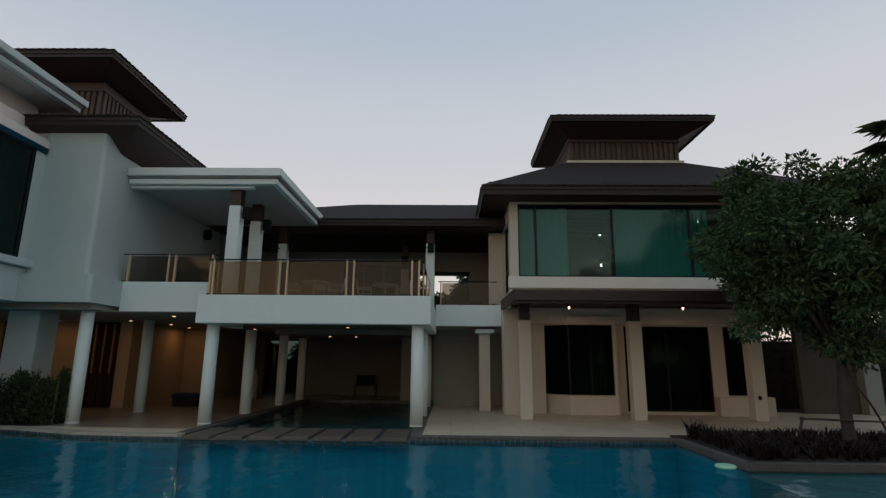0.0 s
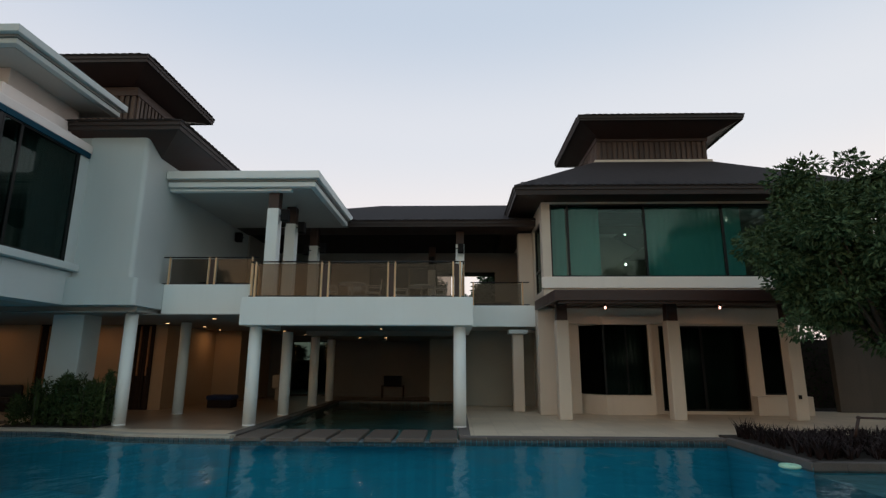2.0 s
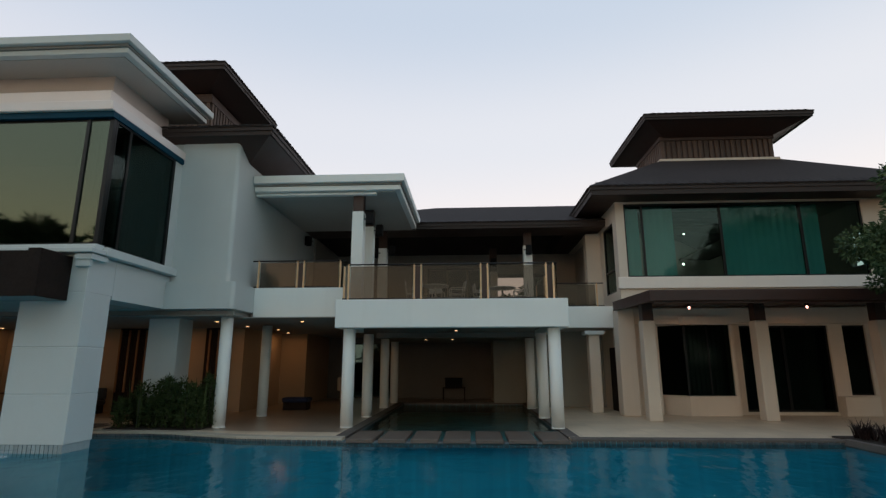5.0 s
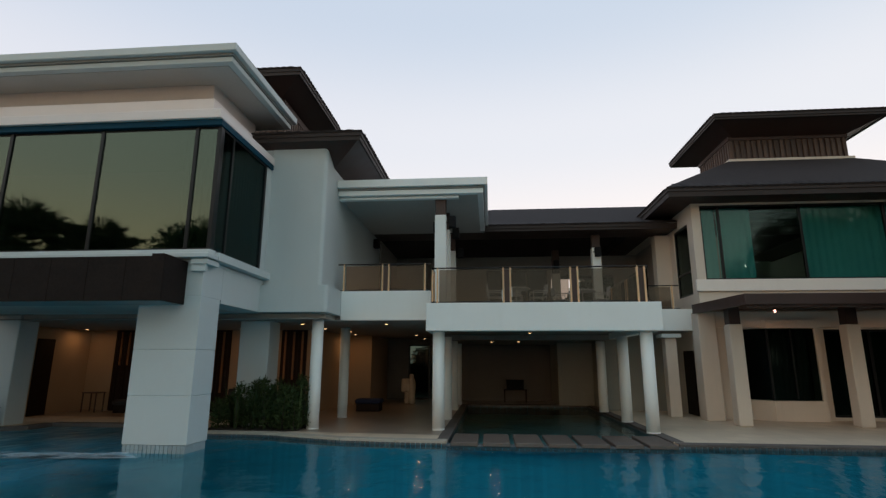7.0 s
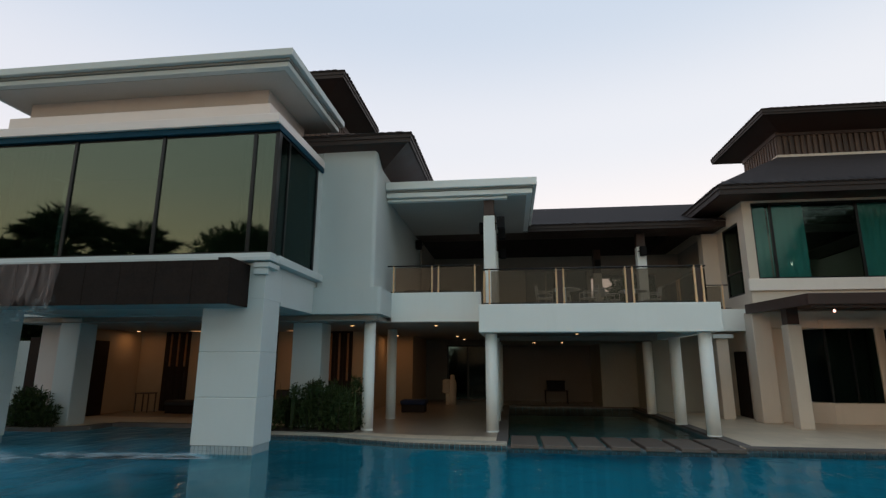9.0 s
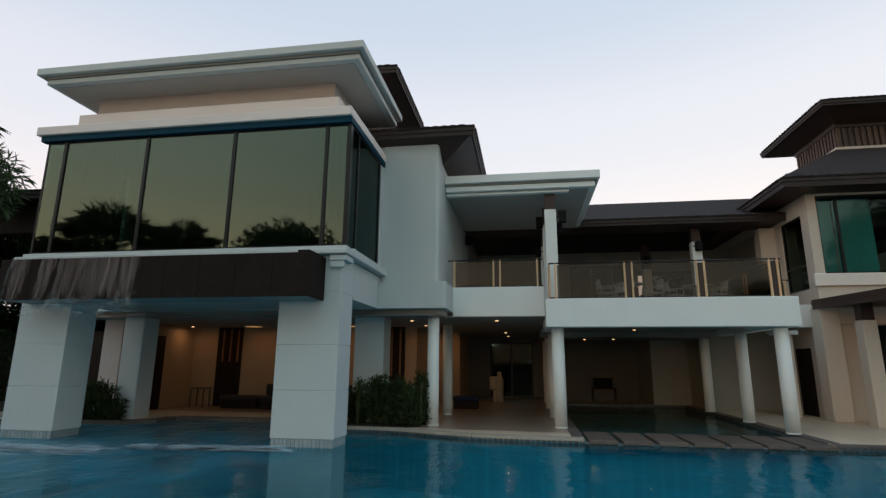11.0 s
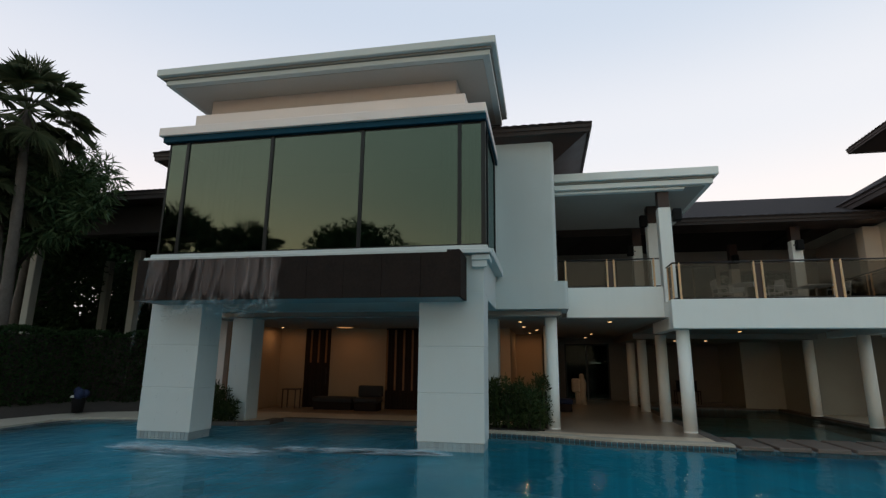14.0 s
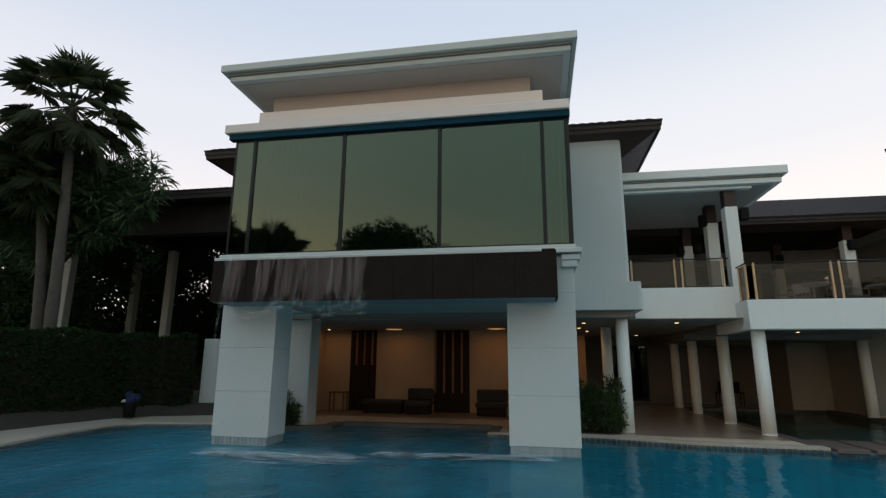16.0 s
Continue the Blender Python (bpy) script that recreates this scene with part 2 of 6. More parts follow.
def streaked(name, color, scale, low, high, rough=0.3, most=0.75, least=0.0, fade=None):
    """Broken falling or foaming water: bright where a stretched noise is high, clear elsewhere."""
    m, n, l, b = nodes_of(name)
    out = n["Material Output"]
    tc, mp, nz, mr = n.new("ShaderNodeTexCoord"), n.new("ShaderNodeMapping"), n.new("ShaderNodeTexNoise"), n.new("ShaderNodeMapRange")
    mp.inputs["Scale"].default_value = scale
    nz.inputs["Scale"].default_value, nz.inputs["Detail"].default_value = 1.0, 6
    mr.inputs["From Min"].default_value, mr.inputs["From Max"].default_value = low, high
    mr.inputs["To Max"].default_value = most
    mr.inputs["To Min"].default_value = least
    l.new(tc.outputs["Object"], mp.inputs[0])
    l.new(mp.outputs[0], nz.inputs["Vector"])
    l.new(nz.outputs["Fac"], mr.inputs["Value"])
    b.inputs["Base Color"].default_value = (*color, 1)
    b.inputs["Roughness"].default_value = rough
    alpha = mr.outputs[0]
    if fade:
        sp, fr, mu = n.new("ShaderNodeSeparateXYZ"), n.new("ShaderNodeMapRange"), n.new("ShaderNodeMath")
        fr.inputs["From Min"].default_value, fr.inputs["From Max"].default_value = fade
        mu.operation = "MULTIPLY"
        l.new(tc.outputs["Object"], sp.inputs[0])
        l.new(sp.outputs["Z"], fr.inputs["Value"])
        l.new(fr.outputs[0], mu.inputs[0])
        l.new(alpha, mu.inputs[1])
        alpha = mu.outputs[0]
    l.new(alpha, b.inputs["Alpha"])
    return m


def roof_tile(name, color):
    """Flat roof tiles in courses, seen as fine steps of relief."""
    m = surface(name, color, tuple(c * 0.7 for c in color), rough=0.9, shine=0.12, scale=0.8, fine=9, bump=0)
    n, l, b = m.node_tree.nodes, m.node_tree.links, m.node_tree.nodes["Principled BSDF"]
    tc, w, bp = n.new("ShaderNodeTexCoord"), n.new("ShaderNodeTexWave"), n.new("ShaderNodeBump")
    w.bands_direction, w.wave_profile = "Z", "SAW"
    w.inputs["Scale"].default_value = 1.6
    l.new(tc.outputs["Object"], w.inputs["Vector"])
    bp.inputs["Strength"].default_value, bp.inputs["Distance"].default_value = 0.6, 0.03
    l.new(w.outputs["Fac"], bp.inputs["Height"])
    l.new(bp.outputs[0], b.inputs["Normal"])
    return m


def tiled(name, color, joint, size, rough=0.35, bump=0.3):
    """Square tiles with sunk joints, too fine to pick apart from across the pool."""
    m, n, l, b = nodes_of(name)
    tc, br, nz, mx = n.new("ShaderNodeTexCoord"), n.new("ShaderNodeTexBrick"), n.new("ShaderNodeTexNoise"), n.new("ShaderNodeMixRGB")
    br.offset = 0.0
    br.inputs["Scale"].default_value = 1.0
    br.inputs["Brick Width"].default_value = br.inputs["Row Height"].default_value = size
    br.inputs["Mortar Size"].default_value = size * 0.02
    br.inputs["Color1"].default_value, br.inputs["Color2"].default_value = (*color, 1), (*[c * 0.86 for c in color], 1)
    br.inputs["Mortar"].default_value = (*joint, 1)
    nz.inputs["Scale"].default_value, nz.inputs["Detail"].default_value = 0.9, 7
    l.new(tc.outputs["Object"], br.inputs["Vector"])
    l.new(tc.outputs["Object"], nz.inputs["Vector"])
    mx.blend_type = "MULTIPLY"
    mx.inputs["Fac"].default_value = 0.3
    l.new(br.outputs["Color"], mx.inputs["Color1"])
    l.new(nz.outputs["Color"], mx.inputs["Color2"])
    gr = n.new("ShaderNodeRGBToBW")
    l.new(nz.outputs["Color"], gr.inputs[0])
    l.new(gr.outputs[0], mx.inputs["Color2"])
    l.new(mx.outputs[0], b.inputs["Base Color"])
    b.inputs["Roughness"].default_value = rough
    bp = n.new("ShaderNodeBump")
    bp.inputs["Strength"].default_value, bp.inputs["Distance"].default_value = bump, 0.004
    l.new(br.outputs["Fac"], bp.inputs["Height"])
    bp.invert = True
    l.new(bp.outputs[0], b.inputs["Normal"])
    return m


def glow(name, color, strength):
    m, n, l, b = nodes_of(name)
    b.inputs["Base Color"].default_value = (0.9, 0.85, 0.8, 1)
    b.inputs["Emission Color"].default_value = (*color, 1)
    b.inputs["Emission Strength"].default_value = strength
    return m


def leafy(name, color, color2, rough=0.55):
    m, n, l, b = nodes_of(name)
    ge, ramp = n.new("ShaderNodeNewGeometry"), n.new("ShaderNodeValToRGB")
    ramp.color_ramp.elements[0].color, ramp.color_ramp.elements[1].color = (*color, 1), (*color2, 1)
    l.new(ge.outputs["Random Per Island"], ramp.inputs[0])
    l.new(ramp.outputs[0], b.inputs["Base Color"])
    b.inputs["Roughness"].default_value = rough
    b.inputs["Specular IOR Level"].default_value = 0.12
    return m


# BRIGHT and WHITE are one white paint; stronger sky light is put into BRIGHT
BRIGHT = surface("white_paint_sky_lit", (0.86, 0.89, 0.87), (0.80, 0.83, 0.81), rough=0.75, scale=0.7, fine=40, bump=0.10, dirt=0.04)
WHITE = surface("white_paint_shaded", (0.57, 0.615, 0.61), (0.52, 0.565, 0.56), rough=0.75, scale=0.7, fine=40, bump=0.10, dirt=0.03)
CREAM = surface("cream_wall_paint", (0.67, 0.59, 0.50), (0.59, 0.52, 0.44), rough=0.75, scale=0.8, fine=40, bump=0.12, dirt=0.08)
ROSE = surface("pale_rose_paint", (0.65, 0.57, 0.53), (0.57, 0.50, 0.465), rough=0.75, scale=0.8, fine=40, bump=0.12, dirt=0.05)
PALE = surface("pale_ledge_paint", (0.84, 0.75, 0.71), (0.78, 0.69, 0.65), rough=0.75, scale=0.8, fine=40, bump=0.1)
SILLPAINT = surface("cream_white_sill_paint", (0.84, 0.79, 0.73), (0.78, 0.73, 0.67), rough=0.7, scale=0.8, fine=40, bump=0.1, dirt=0.04)
PIERTILE = surface("grey_pier_tile", (0.33, 0.39, 0.40), (0.26, 0.31, 0.33), rough=0.4, scale=4, fine=30, bump=0.1, vary=0.12)
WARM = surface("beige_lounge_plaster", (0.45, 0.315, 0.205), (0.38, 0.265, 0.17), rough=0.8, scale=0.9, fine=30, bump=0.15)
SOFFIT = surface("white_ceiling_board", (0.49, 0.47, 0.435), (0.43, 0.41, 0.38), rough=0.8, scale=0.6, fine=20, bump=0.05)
# same board darkened: shade of undersides and grooves is put into the colour
SHADE = surface("shaded_ceiling_board", (0.28, 0.275, 0.26), (0.23, 0.225, 0.21), rough=0.8, scale=0.6, fine=20, bump=0.05)
BLACKBROWN = surface("black_brown_timber", (0.035, 0.022, 0.019), (0.022, 0.014, 0.012), rough=0.7, scale=2, fine=30, bump=0.2)
BROWN = surface("dark_brown_timber", (0.054, 0.026, 0.021), (0.036, 0.018, 0.014), rough=0.5, scale=2, fine=30, bump=0.2)
# amber light seen between the slats, put into the colour of solid strips
AMBERGAP = surface("amber_gap_light", (0.30, 0.13, 0.05), (0.20, 0.085, 0.034), rough=0.5, scale=3, fine=30, bump=0.15, vary=0.3)
SLATWOOD = surface("weathered_batten_wood", (0.10, 0.062, 0.046), (0.06, 0.037, 0.028), rough=0.65, scale=3, fine=30, bump=0.2, vary=0.25)
DOORWOOD = surface("dark_teak", (0.024, 0.012, 0.008), (0.014, 0.007, 0.005), rough=0.65, shine=0.2, scale=3, fine=40, bump=0.15, vary=0.15)
ROOF = roof_tile("charcoal_roof_tile", (0.052, 0.044, 0.044))
EAVETILE = surface("charcoal_eave_tile", (0.045, 0.038, 0.038), (0.028, 0.024, 0.024), rough=0.85, shine=0.15, scale=3, bump=0.2, vary=0.3)
CLADDING = surface("wet_brown_stone_cladding", (0.027, 0.019, 0.016), (0.015, 0.0105, 0.009), rough=0.85, shine=0.12, scale=2.5, fine=18, bump=0.4)
DECK = tiled("cream_deck_stone", (0.80, 0.645, 0.475), (0.64, 0.51, 0.38), 0.6, rough=0.45)
LOUNGE = tiled("polished_brown_floor", (0.37, 0.28, 0.21), (0.28, 0.21, 0.15), 0.6, rough=0.28)
POOLTILE = tiled("blue_pool_mosaic", (0.07, 0.46, 0.58), (0.065, 0.39, 0.50), 0.10, rough=0.4)
COVEREDTILE = tiled("dull_teal_covered_pool_mosaic", (0.44, 0.56, 0.59), (0.36, 0.47, 0.50), 0.10, rough=0.4)
SHELFTILE = tiled("pale_pool_shelf_mosaic", (0.23, 0.25, 0.26), (0.18, 0.20, 0.21), 0.10, rough=0.4)
EDGETILE = surface("grey_edge_tile", (0.13, 0.15, 0.16), (0.08, 0.10, 0.11), rough=0.4, scale=4, fine=30, bump=0.1, vary=0.22)
COPING = surface("brown_grey_coping_stone", (0.125, 0.105, 0.095), (0.08, 0.068, 0.06), rough=0.7, scale=3, fine=30, bump=0.4, vary=0.18)
STEPSTONE = surface("grey_brown_stepping_stone", (0.150, 0.115, 0.092), (0.095, 0.072, 0.060), rough=0.6, scale=3, fine=30, bump=0.35, vary=0.15)
CREAMCOPING = surface("cream_coping_stone", (0.50, 0.44, 0.36), (0.40, 0.35, 0.28), rough=0.6, scale=3, fine=30, bump=0.3, vary=0.08)
FRAME = surface("dark_window_frame", (0.018, 0.020, 0.021), (0.012, 0.013, 0.014), rough=0.35, metal=0.6, bump=0.03)
BLUEFRAME = surface("dark_blue_head_trim", (0.004, 0.052, 0.088), (0.003, 0.036, 0.062), rough=0.6, shine=0.12, bump=0.03)
BLACK = surface("black_plastic", (0.012, 0.012, 0.013), (0.008, 0.008, 0.009), rough=0.75, shine=0.15, bump=0.1)
POSTWOOD = surface("honey_wood_post", (0.80, 0.53, 0.30), (0.66, 0.41, 0.22), rough=0.4, scale=5, fine=50, bump=0.1, vary=0.12)
RAILSTEEL = surface("dark_rail_steel", (0.035, 0.032, 0.032), (0.02, 0.02, 0.02), rough=0.35, metal=0.7, bump=0.03)
CURTAIN = surface("grey_green_curtain", (0.30, 0.36, 0.33), (0.22, 0.27, 0.25), rough=0.9, scale=2, fine=40, bump=0.2)
TEALCURTAIN = surface("sheer_teal_curtain", (0.22, 0.52, 0.50), (0.17, 0.43, 0.42), rough=0.9, scale=2, fine=40, bump=0.2)
TEALCURTAIN.node_tree.nodes["Principled BSDF"].inputs["Alpha"].default_value = 0.94
ROOM = surface("unlit_room_paint", (0.46, 0.48, 0.45), (0.38, 0.40, 0.37), rough=0.85, scale=0.7, fine=20, bump=0.05)
BACKWALL = surface("grey_brown_back_wall", (0.20, 0.19, 0.17), (0.15, 0.14, 0.13), rough=0.8, scale=0.8, fine=20, bump=0.1)
GREYWALL = surface("grey_cream_wall_paint", (0.345, 0.35, 0.315), (0.285, 0.29, 0.26), rough=0.8, scale=0.8, fine=30, bump=0.1)
DARKROOM = surface("dark_terrace_wall", (0.40, 0.375, 0.34), (0.32, 0.30, 0.27), rough=0.7, scale=0.7, fine=20, bump=0.1)
FABRIC = surface("dark_cushion_fabric", (0.035, 0.033, 0.035), (0.022, 0.021, 0.022), rough=0.9, scale=4, fine=60, bump=0.3)
CHAIRWHITE = surface("white_chair_paint", (0.62, 0.62, 0.60), (0.52, 0.52, 0.50), rough=0.45, bump=0.03)
CREAMBODY = surface("cream_plaster_figure", (0.50, 0.42, 0.32), (0.40, 0.33, 0.25), rough=0.6, scale=4, bump=0.2)
BLUECLOTH = surface("blue_cloth", (0.010, 0.022, 0.075), (0.007, 0.014, 0.048), rough=0.8, scale=6, bump=0.3)
SOIL = surface("dark_planter_soil", (0.030, 0.022, 0.016), (0.016, 0.012, 0.009), rough=0.95, scale=5, fine=40, bump=0.6)
LAWN = surface("dusk_lawn", (0.035, 0.055, 0.020), (0.022, 0.036, 0.014), rough=0.95, scale=0.4, fine=14, bump=0.8, bump_dist=0.05)
# dark tone carries the shade of a roof that is not built here
YARDWALL = surface("brown_yard_wall_shaded", (0.10, 0.082, 0.068), (0.07, 0.058, 0.048), rough=0.85, scale=0.9, fine=20, bump=0.3, dirt=0.25)
EARTHWALL = surface("brown_garden_wall", (0.062, 0.050, 0.042), (0.040, 0.032, 0.027), rough=0.9, scale=2, fine=20, bump=0.5, dirt=0.3)
BARK = surface("grey_brown_bark", (0.058, 0.046, 0.038), (0.032, 0.026, 0.021), rough=0.9, scale=6, fine=30, bump=0.8, bump_dist=0.03)
PALEBARK = surface("pale_palm_bark", (0.12, 0.10, 0.088), (0.07, 0.058, 0.05), rough=0.9, scale=5, fine=24, bump=0.8, bump_dist=0.03)
FLOAT = surface("pale_green_float", (0.45, 0.75, 0.55), (0.36, 0.62, 0.46), rough=0.4, bump=0.02)
LEAF = leafy("dark_green_leaves", (0.028, 0.056, 0.026), (0.092, 0.142, 0.066), rough=0.6)
FARLEAF = leafy("black_green_leaves", (0.012, 0.024, 0.010), (0.024, 0.040, 0.016), rough=0.8)
HEDGELEAF = leafy("hedge_leaves", (0.013, 0.029, 0.011), (0.027, 0.050, 0.018), rough=0.95)
SHRUBLEAF = leafy("shrub_leaves", (0.022, 0.040, 0.014), (0.060, 0.085, 0.030))
PALMLEAF = leafy("palm_blades", (0.030, 0.045, 0.022), (0.065, 0.080, 0.040))
PURPLELEAF = leafy("dark_purple_strap_leaves", (0.014, 0.010, 0.010), (0.034, 0.022, 0.022))
GLASS_WEST = window_glass("bronze_green_mirror_glass", (0.22, 0.31, 0.28), (0.54, 0.635, 0.50), 2.32)
GLASS_SIDE = window_glass("dark_teal_side_glass", (0.36, 0.43, 0.42), (0.44, 0.56, 0.55), 1.6)
GLASS_TEAL = window_glass("teal_window_glass", (0.58, 0.74, 0.72), (0.92, 1.0, 0.94), 1.52)
GLASS_DIM = window_glass("dim_corridor_glass", (0.25, 0.31, 0.28), (0.20, 0.23, 0.21), 1.4)
GLASS_DARK = window_glass("dark_door_glass", (0.33, 0.41, 0.40), (0.12, 0.155, 0.15), 1.45)
GLASS_RAIL = window_glass("bronze_rail_glass", (0.53, 0.49, 0.45), (0.72, 0.67, 0.615), 1.50)
WATER = pool_water("pool_water")
FALLS = streaked("falling_water", (0.36, 0.28, 0.26), (11.0, 2.0, 0.7), 0.30, 0.74, rough=0.5, most=0.40, least=0.03, fade=(2.6, 3.5))
SPRAY = streaked("falling_spray", (0.62, 0.70, 0.72), (12.0, 6.0, 10.0), 0.36, 0.80, rough=0.8, most=0.13)
FOAM = streaked("foaming_water", (0.66, 0.80, 0.86), (2.2, 6.0, 3.0), 0.36, 0.76, rough=0.8, most=0.38)
LIGHT_WARM = glow("warm_downlight_lens", (1.0, 0.56, 0.26), 2.6)
LIGHT_BULB = glow("white_bulb", (1.0, 0.85, 0.72), 14.0)
LIGHT_ROSY = glow("rosy_bulb", (1.0, 0.46, 0.36), 4.0)
LIGHT_COVE = glow("amber_cove_wash", (1.0, 0.46, 0.16), 0.4)


# ---- building helpers ----
class Shape:
    """Gathers vertices and faces for one mesh."""

    def __init__(self):
        self.v, self.f, self.s = [], [], []

    def add(self, verts, faces, smooth=False):
        k = len(self.v)
        self.v.extend(verts)
        self.f.extend(tuple(i + k for i in f) for f in faces)
        self.s.extend([smooth] * len(faces))
        return self

    def box(self, x0, x1, y0, y1, z0, z1, c=0.012):
        """A box with chamfered edges."""
        c = min(c, (x1 - x0) * 0.3, (y1 - y0) * 0.3, (z1 - z0) * 0.3)
        lo, hi, verts, at = (x0, y0, z0), (x1, y1, z1), [], {}
        for k in range(8):
            side = (k & 1, k >> 1 & 1, k >> 2 & 1)
            for a in range(3):
                p = [(hi[i] if side[i] else lo[i]) + (0 if i == a else (-c if side[i] else c)) for i in range(3)]
                at[k, a] = len(verts)
                verts.append(tuple(p))
        faces = []
        for a in range(3):
            u, w = [(1, 2), (0, 2), (0, 1)][a]
            for s in (0, 1):
                ring = [(0, 0), (1, 0), (1, 1), (0, 1)]
                faces.append(tuple(at[(s << a) | (p << u) | (q << w), a] for p, q in ring))
            for p in (0, 1):
                for q in (0, 1):
                    k0 = (p << u) | (q << w)
                    k1 = k0 | (1 << a)
                    faces.append((at[k0, u], at[k1, u], at[k1, w], at[k0, w]))
        faces += [tuple(at[k, a] for a in range(3)) for k in range(8)]
        return self.add(verts, faces)

    def prism(self, poly, z0, z1):
        """A plan outline pulled up from z0 to z1."""
        n = len(poly)
        verts = [(x, y, z0) for x, y in poly] + [(x, y, z1) for x, y in poly]
        faces = [tuple(range(n)), tuple(range(n, 2 * n))] + [(i, (i + 1) % n, n + (i + 1) % n, n + i) for i in range(n)]
        return self.add(verts, faces)

    def tube(self, path, radii, sides=12, cap=True):
        """A round tube along a path of points."""
        pts = [Vector(p) for p in path]
        verts, faces = [], []
        for i, p in enumerate(pts):
            d = (pts[min(i + 1, len(pts) - 1)] - pts[max(i - 1, 0)]).normalized()
            u = d.orthogonal().normalized() if abs(d.z) < 0.99 else Vector((1, 0, 0))
            w = d.cross(u).normalized()
            u = w.cross(d)
            r = radii[i] if hasattr(radii, "__len__") else radii
            verts += [tuple(p + (u * math.cos(2 * math.pi * k / sides) + w * math.sin(2 * math.pi * k / sides)) * r) for k in range(sides)]
        for i in range(len(pts) - 1):
            for k in range(sides):
                a, b = i * sides + k, i * sides + (k + 1) % sides
                faces.append((a, b, b + sides, a + sides))
        self.add(verts, faces, True)
        if cap:
            k = len(self.v) - len(verts)
            self.f += [tuple(range(k, k + sides)), tuple(range(k + len(verts) - sides, k + len(verts)))]
            self.s += [False, False]
        return self

    def lathe(self, x, y, rows, sides=24):
        """A turned body: rows of (radius, height)."""
        return self.tube([(x, y, z) for r, z in rows], [r for r, z in rows], sides)

    def mesh(self, name, fix=True):
        me = bpy.data.meshes.new(name)
        me.from_pydata(self.v, [], self.f)
        me.polygons.foreach_set("use_smooth", self.s)
        if fix:
            bm = bmesh.new()
            bm.from_mesh(me)
            bmesh.ops.recalc_face_normals(bm, faces=bm.faces)
            bm.to_mesh(me)
            bm.free()
        me.update()
        return me


def S():
    return Shape()


def thing(name, loc, label, category, group="", kind=""):
    """An empty at a thing's base, to which its parts belong."""
    o = new(name)
    o.empty_display_size = 0.2
    o.location = loc
    return tagged(o, label, category, group, kind)


def part(name, shape, mat, parent, label="", fix=True):
    """One mesh, in world places, under a thing or a part."""
    me = shape.mesh(name, fix) if isinstance(shape, Shape) else shape
    if not me.materials:
        me.materials.append(mat)
    o = new(name, me)
    o.parent = parent
    if not parent.parent:
        o.matrix_parent_inverse = Matrix.Translation(-parent.location)
    return tagged(o, label)


def solid(name, shape, mat, label, category, group="", kind="", fix=True):
    """A thing that is one mesh."""
    me = shape.mesh(name, fix) if isinstance(shape, Shape) else shape
    me.materials.append(mat)
    return tagged(new(name, me), label, category, group, kind)


def wall_with_holes(axis, at, thick, a0, a1, z0, z1, holes):
    """A wall along x (axis 'x', faces at y=at..at+thick) or along y, with openings (a0, a1, z0, z1) that go through it."""
    us = sorted({a0, a1, *[h[0] for h in holes], *[h[1] for h in holes]})
    zs = sorted({z0, z1, *[h[2] for h in holes], *[h[3] for h in holes]})
    us, zs = [u for u in us if a0 <= u <= a1], [z for z in zs if z0 <= z <= z1]

    def full(i, j):
        if not (0 <= i < len(us) - 1 and 0 <= j < len(zs) - 1):
            return False
        u, z = (us[i] + us[i + 1]) / 2, (zs[j] + zs[j + 1]) / 2
        return not any(h[0] < u < h[1] and h[2] < z < h[3] for h in holes)

    verts, index, faces = [], {}, []

    def vert(i, j, k):
        if (i, j, k) not in index:
            index[i, j, k] = len(verts)
            d = at + thick * k
            verts.append((us[i], d, zs[j]) if axis == "x" else (d, us[i], zs[j]))
        return index[i, j, k]

    for i in range(len(us) - 1):
        for j in range(len(zs) - 1):
            if not full(i, j):
                continue
            for k in (0, 1):
                faces.append((vert(i, j, k), vert(i + 1, j, k), vert(i + 1, j + 1, k), vert(i, j + 1, k)))
            for di, dj, e in ((-1, 0, ((i, j), (i, j + 1))), (1, 0, ((i + 1, j), (i + 1, j + 1))), (0, -1, ((i, j), (i + 1, j))), (0, 1, ((i, j + 1), (i + 1, j + 1)))):
                if not full(i + di, j + dj):
                    (p, q), (r, t) = e
                    faces.append((vert(p, q, 0), vert(r, t, 0), vert(r, t, 1), vert(p, q, 1)))
    return S().add(verts, faces)


def frame_ring(axis, at, thick, a0, a1, z0, z1, w):
    """A window or door frame: one ring of that width."""
    return wall_with_holes(axis, at, thick, a0, a1, z0, z1, [(a0 + w, a1 - w, z0 + w, z1 - w)])


# ---- ground, pool and decks ----
WATER_Z = -0.10
GARDEN_EDGE = [(-22.6, 14.2), (-24.2, 13.85), (-24.55, 13.5), (-24.7, 13.0), (-24.5, 11.1), (-24.1, 9.3), (-23.6, 6.0)]
POOL = [(-23.3, 1.2), (14.0, 1.2), (14.0, 9.92), (5.22, 9.92), (5.22, 12.95),
        (-0.95, 12.95), (-0.95, 24.4), (-6.35, 24.4), (-6.35, 12.85), (-7.6, 12.9), (-9.0, 13.05), (-10.2, 13.45), (-11.0, 13.75), (-11.8, 13.85),
        (-14.0, 13.85), (-14.0, 15.3), (-18.6, 15.3), (-18.6, 14.4), (-19.3, 13.85), (-21.2, 13.85), (-21.35, 14.3), *GARDEN_EDGE]


